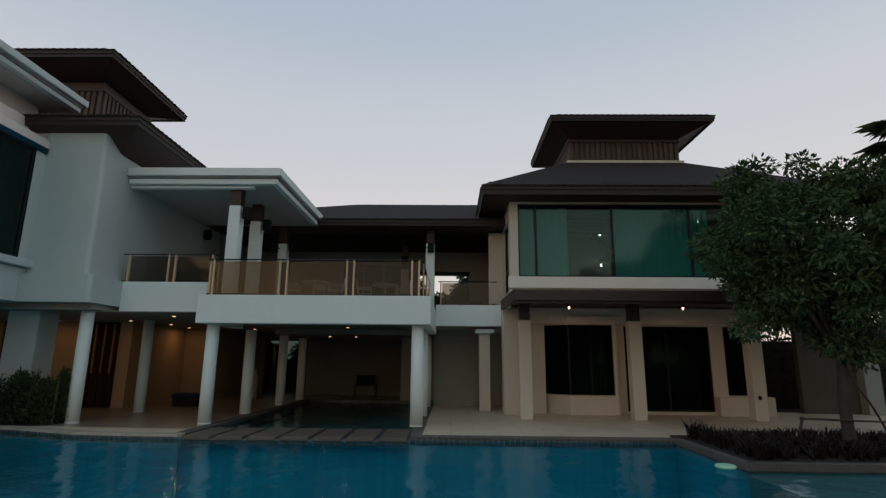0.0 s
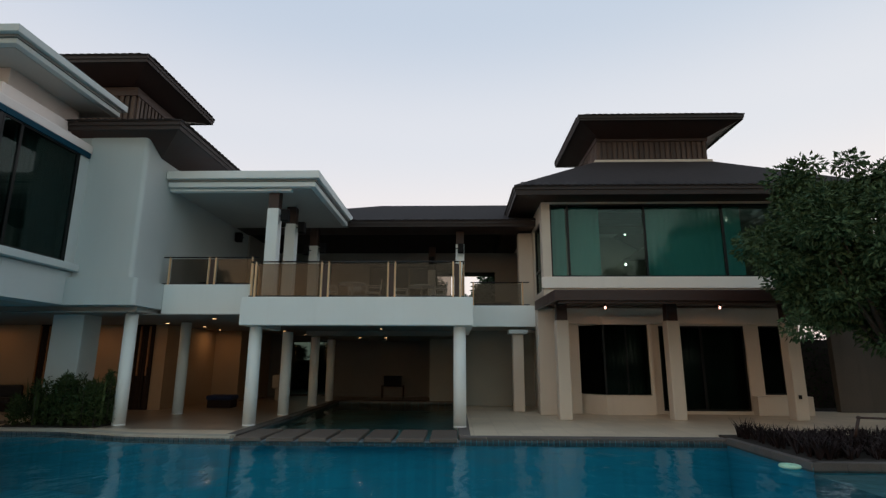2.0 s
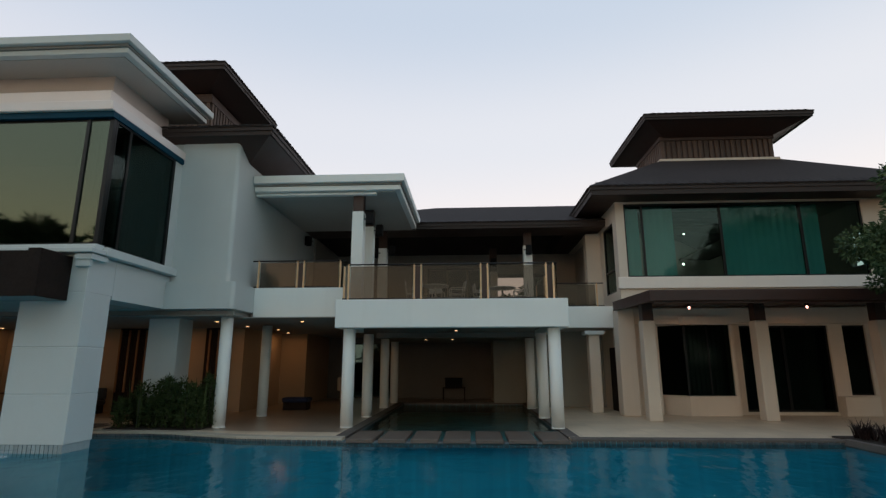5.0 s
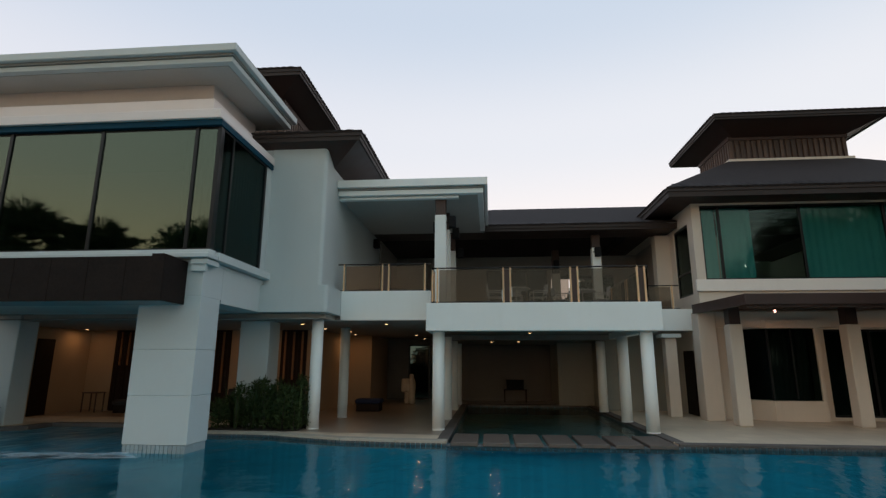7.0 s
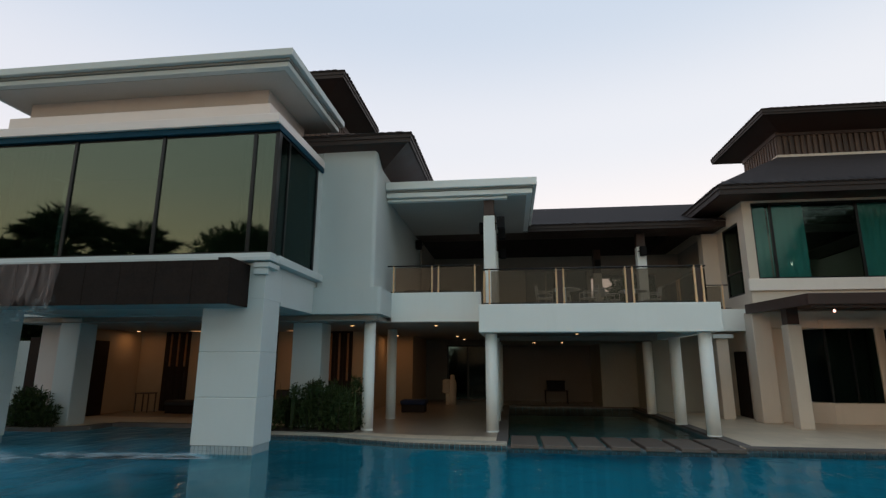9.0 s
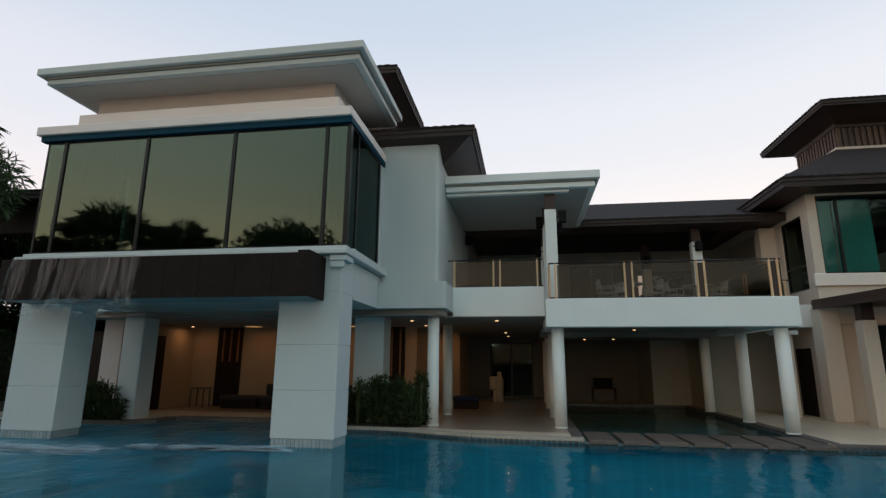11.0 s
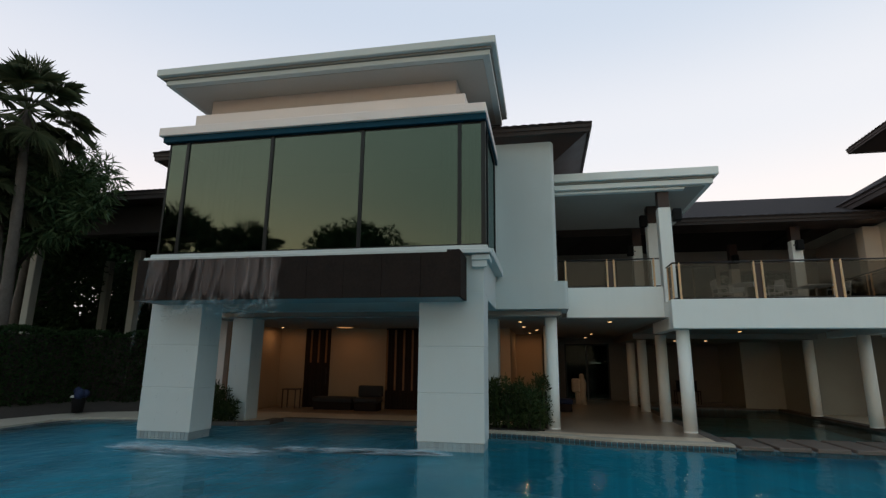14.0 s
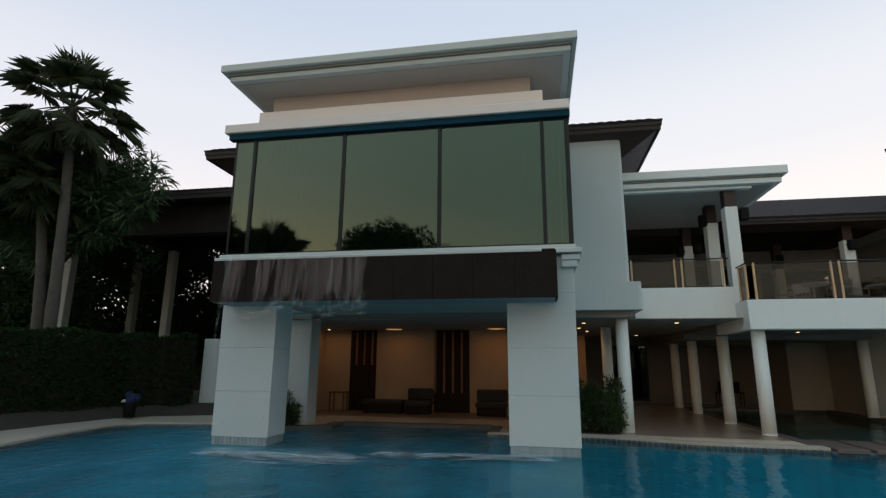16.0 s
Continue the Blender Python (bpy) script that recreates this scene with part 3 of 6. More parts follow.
def ground_sheet():
    """One sheet of lawn to the horizon, open over the pool."""
    bm = bmesh.new()
    far = [(-900, -900), (900, -900), (900, 900), (-900, 900)]
    mid = [(-60, -40), (40, -40), (40, 70), (-60, 70)]
    hole = [(-26.9, 0.6), (14.6, 0.6), (14.6, 25.0), (-26.9, 25.0)]
    rings = [[bm.verts.new((x, y, -0.06)) for x, y in r] for r in (far, mid, hole)]
    for a, b in zip(rings, rings[1:]):
        for k in range(4):
            bm.faces.new((a[k], a[(k + 1) % 4], b[(k + 1) % 4], b[k]))
    me = bpy.data.meshes.new("ground")
    bm.to_mesh(me)
    bm.free()
    me.materials.append(LAWN)
    return tagged(new("ground", me), "dark green lawn at dusk reaching to the horizon", "ground", kind="structure")


ground_sheet()
basin = S()
n = len(POOL)
basin.add([(x, y, -1.45) for x, y in POOL] + [(x, y, -0.06) for x, y in POOL], [tuple(range(n))] + [(i, (i + 1) % n, n + (i + 1) % n, n + i) for i in range(n)])
solid("pool_basin", basin, POOLTILE, "blue mosaic basin of a large garden pool", "pool", kind="structure")
shelf = S().prism([(5.215, 9.915), (5.2, 8.3), (5.2, 1.25), (13.98, 1.25), (13.98, 9.915)], -1.4, -0.17)
solid("pool_shelf", shelf, SHELFTILE, "pale shallow sun shelf under the pool water", "pool shelf", kind="structure")
solid("covered_pool_floor", S().box(-6.345, -0.955, 14.4, 24.39, -1.4, -0.42, 0.004), COVEREDTILE, "dull teal mosaic floor of the covered pool", "pool floor", kind="structure")
water = S().add([(x, y, WATER_Z) for x, y in POOL], [tuple(range(n))])
water_ob = solid("water", water, WATER, "rippled blue pool water at dusk", "water", kind="structure", fix=False)
for p in water_ob.data.polygons:
    if p.normal.z < 0:
        p.flip()

left_front = [(-6.35, 12.85), (-7.6, 12.9), (-9.0, 13.05), (-10.2, 13.45), (-11.0, 13.75), (-11.8, 13.85), (-14.0, 13.85), (-14.0, 15.3), (-18.6, 15.3),
              (-18.6, 14.4), (-19.3, 13.85), (-21.2, 13.85), (-21.35, 14.3)]
solid("deck_west", S().prism(left_front + [(-21.4, 14.3), (-21.4, 17.2), (-11.8, 17.2), (-11.8, 14.4), (-9.6, 14.1), (-6.35, 13.9)], -0.06, 0.0), DECK, "cream stone terrace along the pool under the house", "terrace", kind="structure")
solid("deck_lounge", S().prism([(-6.35, 13.9), (-9.6, 14.1), (-11.8, 14.4), (-11.8, 17.2), (-21.4, 17.2), (-21.4, 30), (-6.35, 30)], -0.06, 0.0), LOUNGE, "polished brown floor of the open lounge", "floor", kind="structure")
solid("deck_east", S().prism([(5.25, 12.95), (-0.95, 12.95), (-0.95, 30), (10.9, 30), (10.9, 20.3), (15.7, 20.3), (15.7, 13.6), (5.25, 13.6)], -0.06, 0.0), DECK, "cream stone terrace before the guest house", "terrace", kind="structure")
solid("deck_back", S().prism([(-6.35, 24.4), (-0.95, 24.4), (-0.95, 30), (-6.35, 30)], -0.06, 0.0), LOUNGE, "brown stone floor behind the covered pool", "floor", kind="structure")
solid("deck_north", S().prism([(-26.9, -14), (14.6, -14), (14.6, 1.2), (-26.9, 1.2)], -0.06, -0.002), DECK, "cream stone terrace along the near pool edge", "terrace", kind="structure")
solid("deck_garden", S().prism([(-21.402, 14.3), *GARDEN_EDGE, (-23.3, 1.2), (-25.2, 1.2), (-25.7, 6.0), (-26.2, 9.4), (-26.3, 11.2), (-26.25, 12.7), (-26.0, 14.5), (-25.3, 15.5), (-23.8, 16.2), (-21.402, 16.3)], -0.06, 0.004),
      CREAMCOPING, "cream stone coping round the garden end of the pool", "coping", kind="structure")

solid("side_lawn", S().prism([(14.0, 1.2), (14.6, 1.2), (14.6, 25.0), (10.9, 25.0), (10.9, 19.0), (14.4, 19.0), (14.4, 13.58), (14.0, 13.58)], -0.06, -0.01), SOIL, "dark bare soil past the end of the terrace", "soil", kind="structure")
solid("garden_bed", S().prism([(-25.15, 1.2), (-25.65, 6.0), (-26.15, 9.4), (-26.25, 11.2), (-26.2, 12.7), (-25.95, 14.5), (-25.27, 15.45), (-23.78, 16.15), (-21.41, 16.25), (-21.41, 25.2), (-27.4, 25.2), (-27.4, 1.2)], -0.06, -0.004),
      EARTHWALL, "bare brown earth between the coping and the hedge", "garden bed", kind="structure")


def along(a, b, step, gap, build):
    """Runs along a line in plan and builds one piece at each step."""
    d = Vector(b) - Vector(a)
    k = max(1, round(d.length / step))
    for i in range(k):
        p, q = Vector(a) + d * (i / k), Vector(a) + d * ((i + 1) / k)
        t = d.normalized() * gap / 2
        build(p + t, q - t, d.normalized())


def strip_piece(p, q, d, out, depth, z0, z1):
    """A block between p and q in plan; it reaches by out to the pool's side and by depth to the land."""
    nrm = Vector((d.y, -d.x))
    poly = [p + nrm * out, q + nrm * out, q - nrm * depth, p - nrm * depth]
    c = 0.008
    s = S()
    inner = [p + nrm * (out - c) + d * c, q + nrm * (out - c) - d * c, q - nrm * (depth - c) - d * c, p - nrm * (depth - c) + d * c]
    verts = [(v.x, v.y, z0) for v in poly] + [(v.x, v.y, z1 - c) for v in poly] + [(v.x, v.y, z1) for v in inner]
    faces = [(0, 1, 2, 3), (8, 9, 10, 11)] + [(i, (i + 1) % 4, 4 + (i + 1) % 4, 4 + i) for i in range(4)] + [(4 + i, 4 + (i + 1) % 4, 8 + (i + 1) % 4, 8 + i) for i in range(4)]
    return s.add(verts, faces)


edge_cream = thing("pool_edge_west", (-9, 13, 0), "cream coping stones and small grey tiles edging the pool", "pool edge", kind="structure")
edge_brown = thing("pool_edge_east", (2, 13, 0), "brown stone coping with small grey waterline tiles", "pool edge", kind="structure")
for a, b in zip(left_front[:6], left_front[1:7]):
    along(b, a, 0.62, 0.006, lambda p, q, d: part("coping_stone", strip_piece(p, q, d, 0.05, 0.30, -0.045, 0.012), CREAMCOPING, edge_cream))
    along(b, a, 0.13, 0.016, lambda p, q, d: part("edge_tile", strip_piece(p, q, d, 0.018, 0.02, -0.19, -0.052), EDGETILE, edge_cream))
for a, b in zip(left_front[6:12], left_front[7:13]):
    along(b, a, 0.62, 0.006, lambda p, q, d: part("coping_stone", strip_piece(p, q, d, 0.04, 0.30, -0.11, 0.012), COPING, edge_cream))
    along(b, a, 0.2, 0.016, lambda p, q, d: part("edge_tile", strip_piece(p, q, d, 0.018, 0.02, -0.5, -0.112), EDGETILE, edge_cream))
for a, b in zip(GARDEN_EDGE, GARDEN_EDGE[1:]):
    along(b, a, 0.3, 0.012, lambda p, q, d: part("edge_tile", strip_piece(p, q, d, 0.02, 0.02, -0.17, -0.05), EDGETILE, edge_cream))
along(GARDEN_EDGE[0], (-21.35, 14.3), 0.3, 0.012, lambda p, q, d: part("edge_tile", strip_piece(p, q, d, 0.02, 0.02, -0.17, -0.05), EDGETILE, edge_cream))
for a, b in (((-0.95, 12.95), (5.25, 12.95)),):
    along(a, b, 0.62, 0.006, lambda p, q, d: part("coping_stone", strip_piece(p, q, d, 0.06, 0.26, -0.045, 0.010), COPING, edge_brown))
    along(a, b, 0.13, 0.016, lambda p, q, d: part("edge_tile", strip_piece(p, q, d, 0.02, 0.02, -0.19, -0.052), EDGETILE, edge_brown))
for a, b in (((-0.95, 24.4), (-0.95, 13.3)), ((-6.35, 13.1), (-6.35, 24.4)), ((-6.35, 24.4), (-0.95, 24.4))):
    along(a, b, 0.9, 0.006, lambda p, q, d: part("coping_stone", strip_piece(p, q, d, 0.03, 0.26, -0.045, 0.010), COPING, edge_brown))
    along(a, b, 0.3, 0.014, lambda p, q, d: part("edge_tile", strip_piece(p, q, d, 0.02, 0.02, -0.5, -0.05), EDGETILE, edge_brown))

# weir across the covered pool, with stepping stones on it
weir = thing("stepping_stone_weir", (-3.65, 13.6, -0.2), "low tiled wall carrying flat grey-brown stepping stones", "stepping stones")
part("weir_wall", S().box(-6.35, -0.95, 12.94, 13.1, -1.45, -0.14, 0.004), POOLTILE, weir)
part("weir_cap", S().box(-6.35, -0.95, 12.78, 13.1, -0.138, -0.075, 0.004), EDGETILE, weir)
along((-6.33, 12.78), (-0.97, 12.78), 0.13, 0.016, lambda p, q, d: part("edge_tile", strip_piece(p, q, d, 0.02, 0.0, -0.19, -0.08), EDGETILE, weir))
for k in range(7):
    x = -6.28 + k * 0.765
    part("stepping_stone", S().box(x + 0.03, x + 0.68, 12.74, 14.35, -0.10, -0.005, 0.015), STEPSTONE, weir)
    part("stone_foot", S().box(x + 0.15, x + 0.56, 13.2, 14.2, -1.45, -0.10, 0.01), EDGETILE, weir)

# planter at the guest house end
kerb = thing("planter_kerb", (5.2, 11, 0), "brown stone kerb round a planting bed", "kerb")
KERB = [(5.22, 12.95), (5.22, 9.92), (14.0, 9.92)]
for a, b in zip(KERB, KERB[1:]):
    along(a, b, 0.6, 0.006, lambda p, q, d: part("kerb_stone", strip_piece(p, q, d, 0.02, 0.14, -0.135, 0.03), COPING, kerb))
solid("planting_bed", S().prism([(5.35, 13.58), (5.35, 10.05), (14.0, 10.05), (14.0, 13.58)], -1.0, 0.02), SOIL, "dark soil of the planting bed", "planting bed", kind="structure")


# ---- round columns and square pillars ----
def round_column(x, y, top, r=0.175, foot=0.0):
    o = thing("round_column", (x, y, foot), "smooth white round column carrying the balcony", "column", "round columns of the house")
    part("shaft", S().lathe(x, y, [(r, foot + 0.02), (r, foot + 1.2), (r * 0.985, top - 0.02)], 28), BRIGHT, o)
    part("base_ring", S().lathe(x, y, [(r + 0.005, foot), (r + 0.005, foot + 0.03), (r + 0.001, foot + 0.04)], 28), BRIGHT, o)
    return o


for y in (14.95, 17.85, 21.4, 24.2):
    round_column(-6.75, y, 2.72)
for y in (14.88, 17.65, 21.2):
    round_column(-0.94, y, 2.72)
round_column(-10.3, 14.8, 3.22, 0.17)
round_column(-10.35, 18.0, 3.04, 0.17)


def square_pillar(x0, x1, y0, y1, z0, z1, mat, label, cap=None, capmat=None):
    o = thing("square_pillar", ((x0 + x1) / 2, (y0 + y1) / 2, z0), label, "pillar", "square pillars")
    part("shaft", S().box(x0, x1, y0, y1, z0, z1, 0.02), mat, o)
    if cap:
        part("capital", S().box(x0 - cap[0], x1 + cap[0], y0 - cap[0], y1 + cap[0], z1, cap[1], 0.01), capmat, o, "dark brown timber capital" if capmat is BROWN else "")
    return o


for x, y in ((2.33, 17.0), (5.86, 17.15), (9.62, 17.25)):
    o = square_pillar(x - 0.2, x + 0.2, y - 0.2, y + 0.2, 0.0, 3.04, CREAM, "cream square pillar with dark timber capital on the terrace", (0.0 - 0.03, 3.60), BROWN)
o = thing("socket_box", (9.58, 17.04, 0.70), "small dark weatherproof socket box on the cream pillar", "socket")
part("housing", S().box(9.535, 9.625, 17.012, 17.048, 0.64, 0.76, 0.008), BLACK, o)
part("cover", S().box(9.545, 9.615, 17.002, 17.011, 0.655, 0.745, 0.003), RAILSTEEL, o, "small dark metal cover")
square_pillar(1.78, 2.36, 18.3, 18.88, 0.0, 3.57, CREAM, "broad cream pillar at the corner of the guest house")
square_pillar(1.02, 1.42, 19.5, 19.9, 0.0, 2.74, CREAM, "slim cream pillar with a square white capital", (0.14, 2.88), WHITE)
square_pillar(14.75, 15.35, 19.5, 20.1, 0.0, 3.9, GREYWALL, "tall grey-cream square pillar behind the shade tree")
square_pillar(-12.76, -11.84, 15.0, 15.8, 0.0, 3.22, WHITE, "broad white pillar beside the planter")
square_pillar(-20.07, -19.38, 14.4, 15.1, 0.0, 3.2, WHITE, "broad white pillar at the edge of the lounge")

solid("yard_wall", S().box(12.7, 14.748, 19.85, 20.1, 0.0, 3.3, 0.012), YARDWALL, "plain brown wall toned darker for shade beyond the end of the terrace", "wall", kind="structure")

# ---- waterfall wing ----
wing = thing("waterfall_wing", (-16.2, 11.5, 0), "white poolside wing with a mirrored glass storey and a waterfall", "house")
for x0, x1 in ((-20.2, -18.78), (-13.28, -11.8)):
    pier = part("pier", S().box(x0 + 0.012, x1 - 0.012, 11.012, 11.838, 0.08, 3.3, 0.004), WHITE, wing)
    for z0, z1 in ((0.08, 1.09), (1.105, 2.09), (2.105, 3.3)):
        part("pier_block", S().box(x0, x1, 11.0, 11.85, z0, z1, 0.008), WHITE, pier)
    part("tiled_foot", S().box(x0 + 0.02, x1 - 0.02, 11.02, 11.83, -1.45, 0.08, 0.004), PIERTILE, pier, "grey tiled foot in the water")
    k = round((x1 - x0) / 0.10)
    for i in range(k):
        a = x0 + 0.02 + (x1 - x0 - 0.04) * i / k
        part("edge_tile", S().box(a + 0.006, a + (x1 - x0 - 0.04) / k - 0.006, 11.006, 11.022, -0.18, 0.074, 0.003), PIERTILE, pier)
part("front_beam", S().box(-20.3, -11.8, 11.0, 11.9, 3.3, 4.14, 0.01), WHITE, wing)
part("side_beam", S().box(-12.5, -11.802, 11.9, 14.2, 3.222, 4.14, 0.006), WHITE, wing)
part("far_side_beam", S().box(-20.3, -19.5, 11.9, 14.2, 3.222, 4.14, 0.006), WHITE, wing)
part("arch_soffit", S().box(-19.5, -12.5, 11.9, 14.2, 3.24, 3.4, 0.004), SOFFIT, wing)
# deep trough of dark stone that carries the cascade, standing out before the beam
CX0, CX1, CY, CZ0, CZ1 = -19.98, -12.19, 10.10, 3.10, 4.06
trough = part("cascade_cladding", S().box(CX0 + 0.02, CX1 - 0.02, CY + 0.028, 10.998, CZ0 + 0.01, CZ1 - 0.01, 0.006), CLADDING, wing, "wet dark brown stone cladding under the cascade")
for k in range(9):
    w = (CX1 - CX0) / 9
    part("stone_slab", S().box(CX0 + k * w + 0.003, CX0 + (k + 1) * w - 0.003, CY, CY + 0.03, CZ0, CZ1, 0.006), CLADDING, trough)
part("end_slab", S().box(CX1 - 0.02, CX1, CY + 0.032, 10.996, CZ0, CZ1 + 0.03, 0.005), CLADDING, trough)
part("end_slab", S().box(CX0, CX0 + 0.02, CY + 0.032, 10.996, CZ0, CZ1, 0.005), CLADDING, trough)
part("raised_cheek", S().box(CX1 - 0.30, CX1 - 0.021, CY + 0.004, 10.70, CZ1 - 0.008, CZ1 + 0.055, 0.006), CLADDING, trough)
# shade below the trough is put into this plate's dark tone
part("trough_underside", S().box(CX0 + 0.05, CX1 - 0.05, CY + 0.06, 10.996, CZ0 - 0.004, CZ0 + 0.008, 0.002), SHADE, trough, "underside coloured dark for the shade below the trough")
part("bracket", S().box(-12.06, -11.72, 10.90, 11.0, 3.86, 4.14, 0.01), WHITE, wing)
part("bracket_lip", S().box(-12.06, -11.66, 10.86, 11.4, 4.02, 4.14, 0.008), WHITE, wing)
sill = part("sill_ledge", S().box(-20.43, -11.62, 10.78, 11.25, 4.165, 4.27, 0.012).box(-11.98, -11.60, 11.25, 14.2, 4.165, 4.36, 0.012), WHITE, wing)
part("upper_sill", S().box(-20.45, -11.72, 11.02, 11.3, 4.272, 4.40, 0.008), WHITE, wing)
# glazed storey
GX0, GX1, GY, GZ0, GZ1 = -20.35, -11.78, 11.10, 4.40, 7.50
glazing = part("window", frame_ring("x", GY + 0.01, 0.05, GX0, GX1, GZ0, GZ1, 0.05), FRAME, wing)
mull = [-20.33, -19.78, -17.32, -14.85, -12.38, -11.80]
for a, b in zip(mull, mull[1:]):
    part("pane", S().box(a + 0.01, b - 0.01, GY + 0.02, GY + 0.035, GZ0 + 0.02, GZ1 - 0.02, 0.002), GLASS_WEST, glazing)
for x in mull[1:-1]:
    part("mullion", S().box(x - 0.045, x + 0.045, GY - 0.015, GY + 0.10, GZ0, GZ1, 0.006), FRAME, glazing)
part("corner_post", S().box(-11.86, -11.755, GY - 0.01, GY + 0.10, GZ0, GZ1, 0.006), FRAME, glazing)
side = part("side_window", frame_ring("y", -11.84, 0.08, 11.21, 13.8, GZ0 - 0.02, GZ1, 0.05), FRAME, wing)
for a, b in ((11.22, 11.75), (11.80, 13.72)):
    part("pane", S().box(-11.80, -11.785, a, b, GZ0 + 0.02, GZ1 - 0.02, 0.002), GLASS_SIDE, side)
part("mullion", S().box(-11.84, -11.76, 11.74, 11.82, GZ0, GZ1, 0.006), FRAME, side)
part("mullion", S().box(-11.84, -11.76, 13.70, 13.80, GZ0, GZ1, 0.006), FRAME, side)
part("west_window", S().box(-20.345, -20.33, 11.22, 14.0, GZ0, GZ1, 0.002), GLASS_WEST, wing)
part("head_trim", S().box(-20.5, -11.72, 11.0, 11.2, 7.502, 7.66, 0.006).box(-11.86, -11.72, 11.2, 14.15, 7.502, 7.66, 0.006), BLUEFRAME, wing, "dark blue window head trim")
part("cornice", S().box(-20.6, -11.72, 10.92, 14.2, 7.662, 7.90, 0.015).box(-20.48, -11.84, 11.1, 14.2, 7.902, 7.98, 0.01), PALE, wing)
part("attic_ledge", S().box(-20.05, -12.32, 11.6, 14.2, 7.982, 8.55, 0.015), PALE, wing)
part("attic_wall", S().box(-19.9, -12.62, 12.05, 14.6, 8.522, 9.25, 0.01), ROSE, wing)
slab = part("flat_roof", S().box(-20.66, -11.62, 11.02, 15.0, 9.22, 9.36, 0.012), WHITE, wing)
part("fascia_upper", S().box(-20.85, -11.465, 10.84, 15.1, 9.43, 9.63, 0.012), WHITE, slab)
part("fascia_groove", S().box(-20.72, -11.58, 10.96, 15.0, 9.362, 9.43, 0.004), SHADE, slab)
part("soffit", S().box(-20.5, -11.8, 11.2, 14.9, 9.2, 9.22, 0.002), SOFFIT, slab)
# dim room behind the mirrored glass
part("side_jamb", S().box(-12.2, -11.78, 13.802, 14.205, 4.36, 7.66, 0.004), WHITE, wing)
part("room_floor", S().box(-20.3, -11.9, 11.3, 14.1, 4.2, 4.30, 0.002), DARKROOM, wing)
part("room_ceiling", S().box(-20.3, -11.9, 11.3, 14.1, 7.55, 7.655, 0.002), DARKROOM, wing)
part("room_wall", S().box(-20.3, -12.21, 14.1, 14.2, 4.3, 7.55, 0.002), DARKROOM, wing)


def curtain(x0, x1, y, z0, z1, parent=None, depth=0.06, folds=0.16, mat=None, label="grey-green curtain in folds", across=False):
    """A hanging curtain along x at y, or across, along y at the given x."""
    k = max(8, int((x1 - x0) / folds * 6))
    verts = []
    for i in range(k + 1):
        x = x0 + (x1 - x0) * i / k
        yy = y + depth * math.sin(2 * math.pi * (x - x0) / folds) * (0.7 + 0.3 * math.sin(x * 3.1))
        verts += [(yy, x, z0), (yy, x, z1)] if across else [(x, yy, z0), (x, yy, z1)]
    s = S().add(verts, [(2 * i, 2 * i + 2, 2 * i + 3, 2 * i + 1) for i in range(k)], True)
    return part("curtain", s, mat or CURTAIN, parent, label)


curtain(-12.9, -12.0, 11.5, 4.32, 7.52, glazing)
curtain(-19.6, -18.4, 11.6, 4.32, 7.52, glazing)
curtain(11.85, 13.65, -12.0, 4.32, 7.52, side, across=True)

# falling and foaming water
def water_sheet(s, x0, x1, lean0, lean1, y, z0, z1, rnd):
    """One irregular sheet of water that slides down the cladding and frays at its foot."""
    k = max(5, int((x1 - x0) / 0.045))
    foot = [z0 + rnd.uniform(-0.30, 0.16) for _ in range(k + 1)]
    verts, rows = [], 8
    for j in range(rows + 1):
        t = j / rows
        out = 0.012 + 0.10 * t * t
        for i in range(k + 1):
            u = i / k
            x = x0 + (x1 - x0) * u + (lean0 * (1 - u) + lean1 * u) * t ** 1.3 + (0.02 * math.sin(j * 1.7 + x0 * 3) if i in (0, k) else 0.0)
            verts.append((x, y - out - 0.012 * math.sin(u * k * 0.8 + j * 0.3), z1 + (foot[i] - z1) * t))
    w = k + 1
    s.add(verts, [(j * w + i, j * w + i + 1, (j + 1) * w + i + 1, (j + 1) * w + i) for j in range(rows) for i in range(k)], True)


rw = random.Random(3)
sheets = S()
for x0, x1, l0, l1 in ((-19.66, -19.13, 0.10, -0.16), (-18.86, -18.42, 0.0, -0.26), (-18.38, -17.70, 0.02, -0.04), (-17.70, -17.05, 0.0, 0.03), (-17.10, -16.26, -0.02, -0.12)):
    water_sheet(sheets, x0, x1, l0, l1, CY - 0.012, CZ0 + 0.02, CZ1 + 0.03, rw)
solid("waterfall", sheets, FALLS, "thin broken sheets of water sliding over dark cladding", "waterfall", kind="stuff", fix=False)


def blot(s, x, y, z, rx, rz, flat, rnd, n=11):
    """A ragged patch of spray or foam, upright or lying on the water."""
    ring = []
    for i in range(n):
        a, r = 2 * math.pi * i / n, rnd.uniform(0.65, 1.1)
        ring.append((x + rx * r * math.cos(a), y + (rz * r * math.sin(a) if flat else rnd.uniform(-0.03, 0.03)), z + (0.0 if flat else rz * r * math.sin(a))))
    s.add(ring, [tuple(range(n))])


spray = S()
for k in range(230):
    x = rw.uniform(-19.0, -16.2)
    blot(spray, x, CY - 0.12 + rw.uniform(-0.12, 0.1), 2.92 + 0.10 * math.sin(x * 4.1) + rw.gauss(0, 0.11), rw.uniform(0.03, 0.15), rw.uniform(0.015, 0.06), False, rw)
for k in range(90):
    x, z = rw.uniform(-19.7, -16.4), rw.uniform(0.0, 2.9)
    blot(spray, x, CY - 0.3 + rw.uniform(-0.2, 0.15), z, rw.uniform(0.004, 0.010), rw.uniform(0.02, 0.07), False, rw, 6)
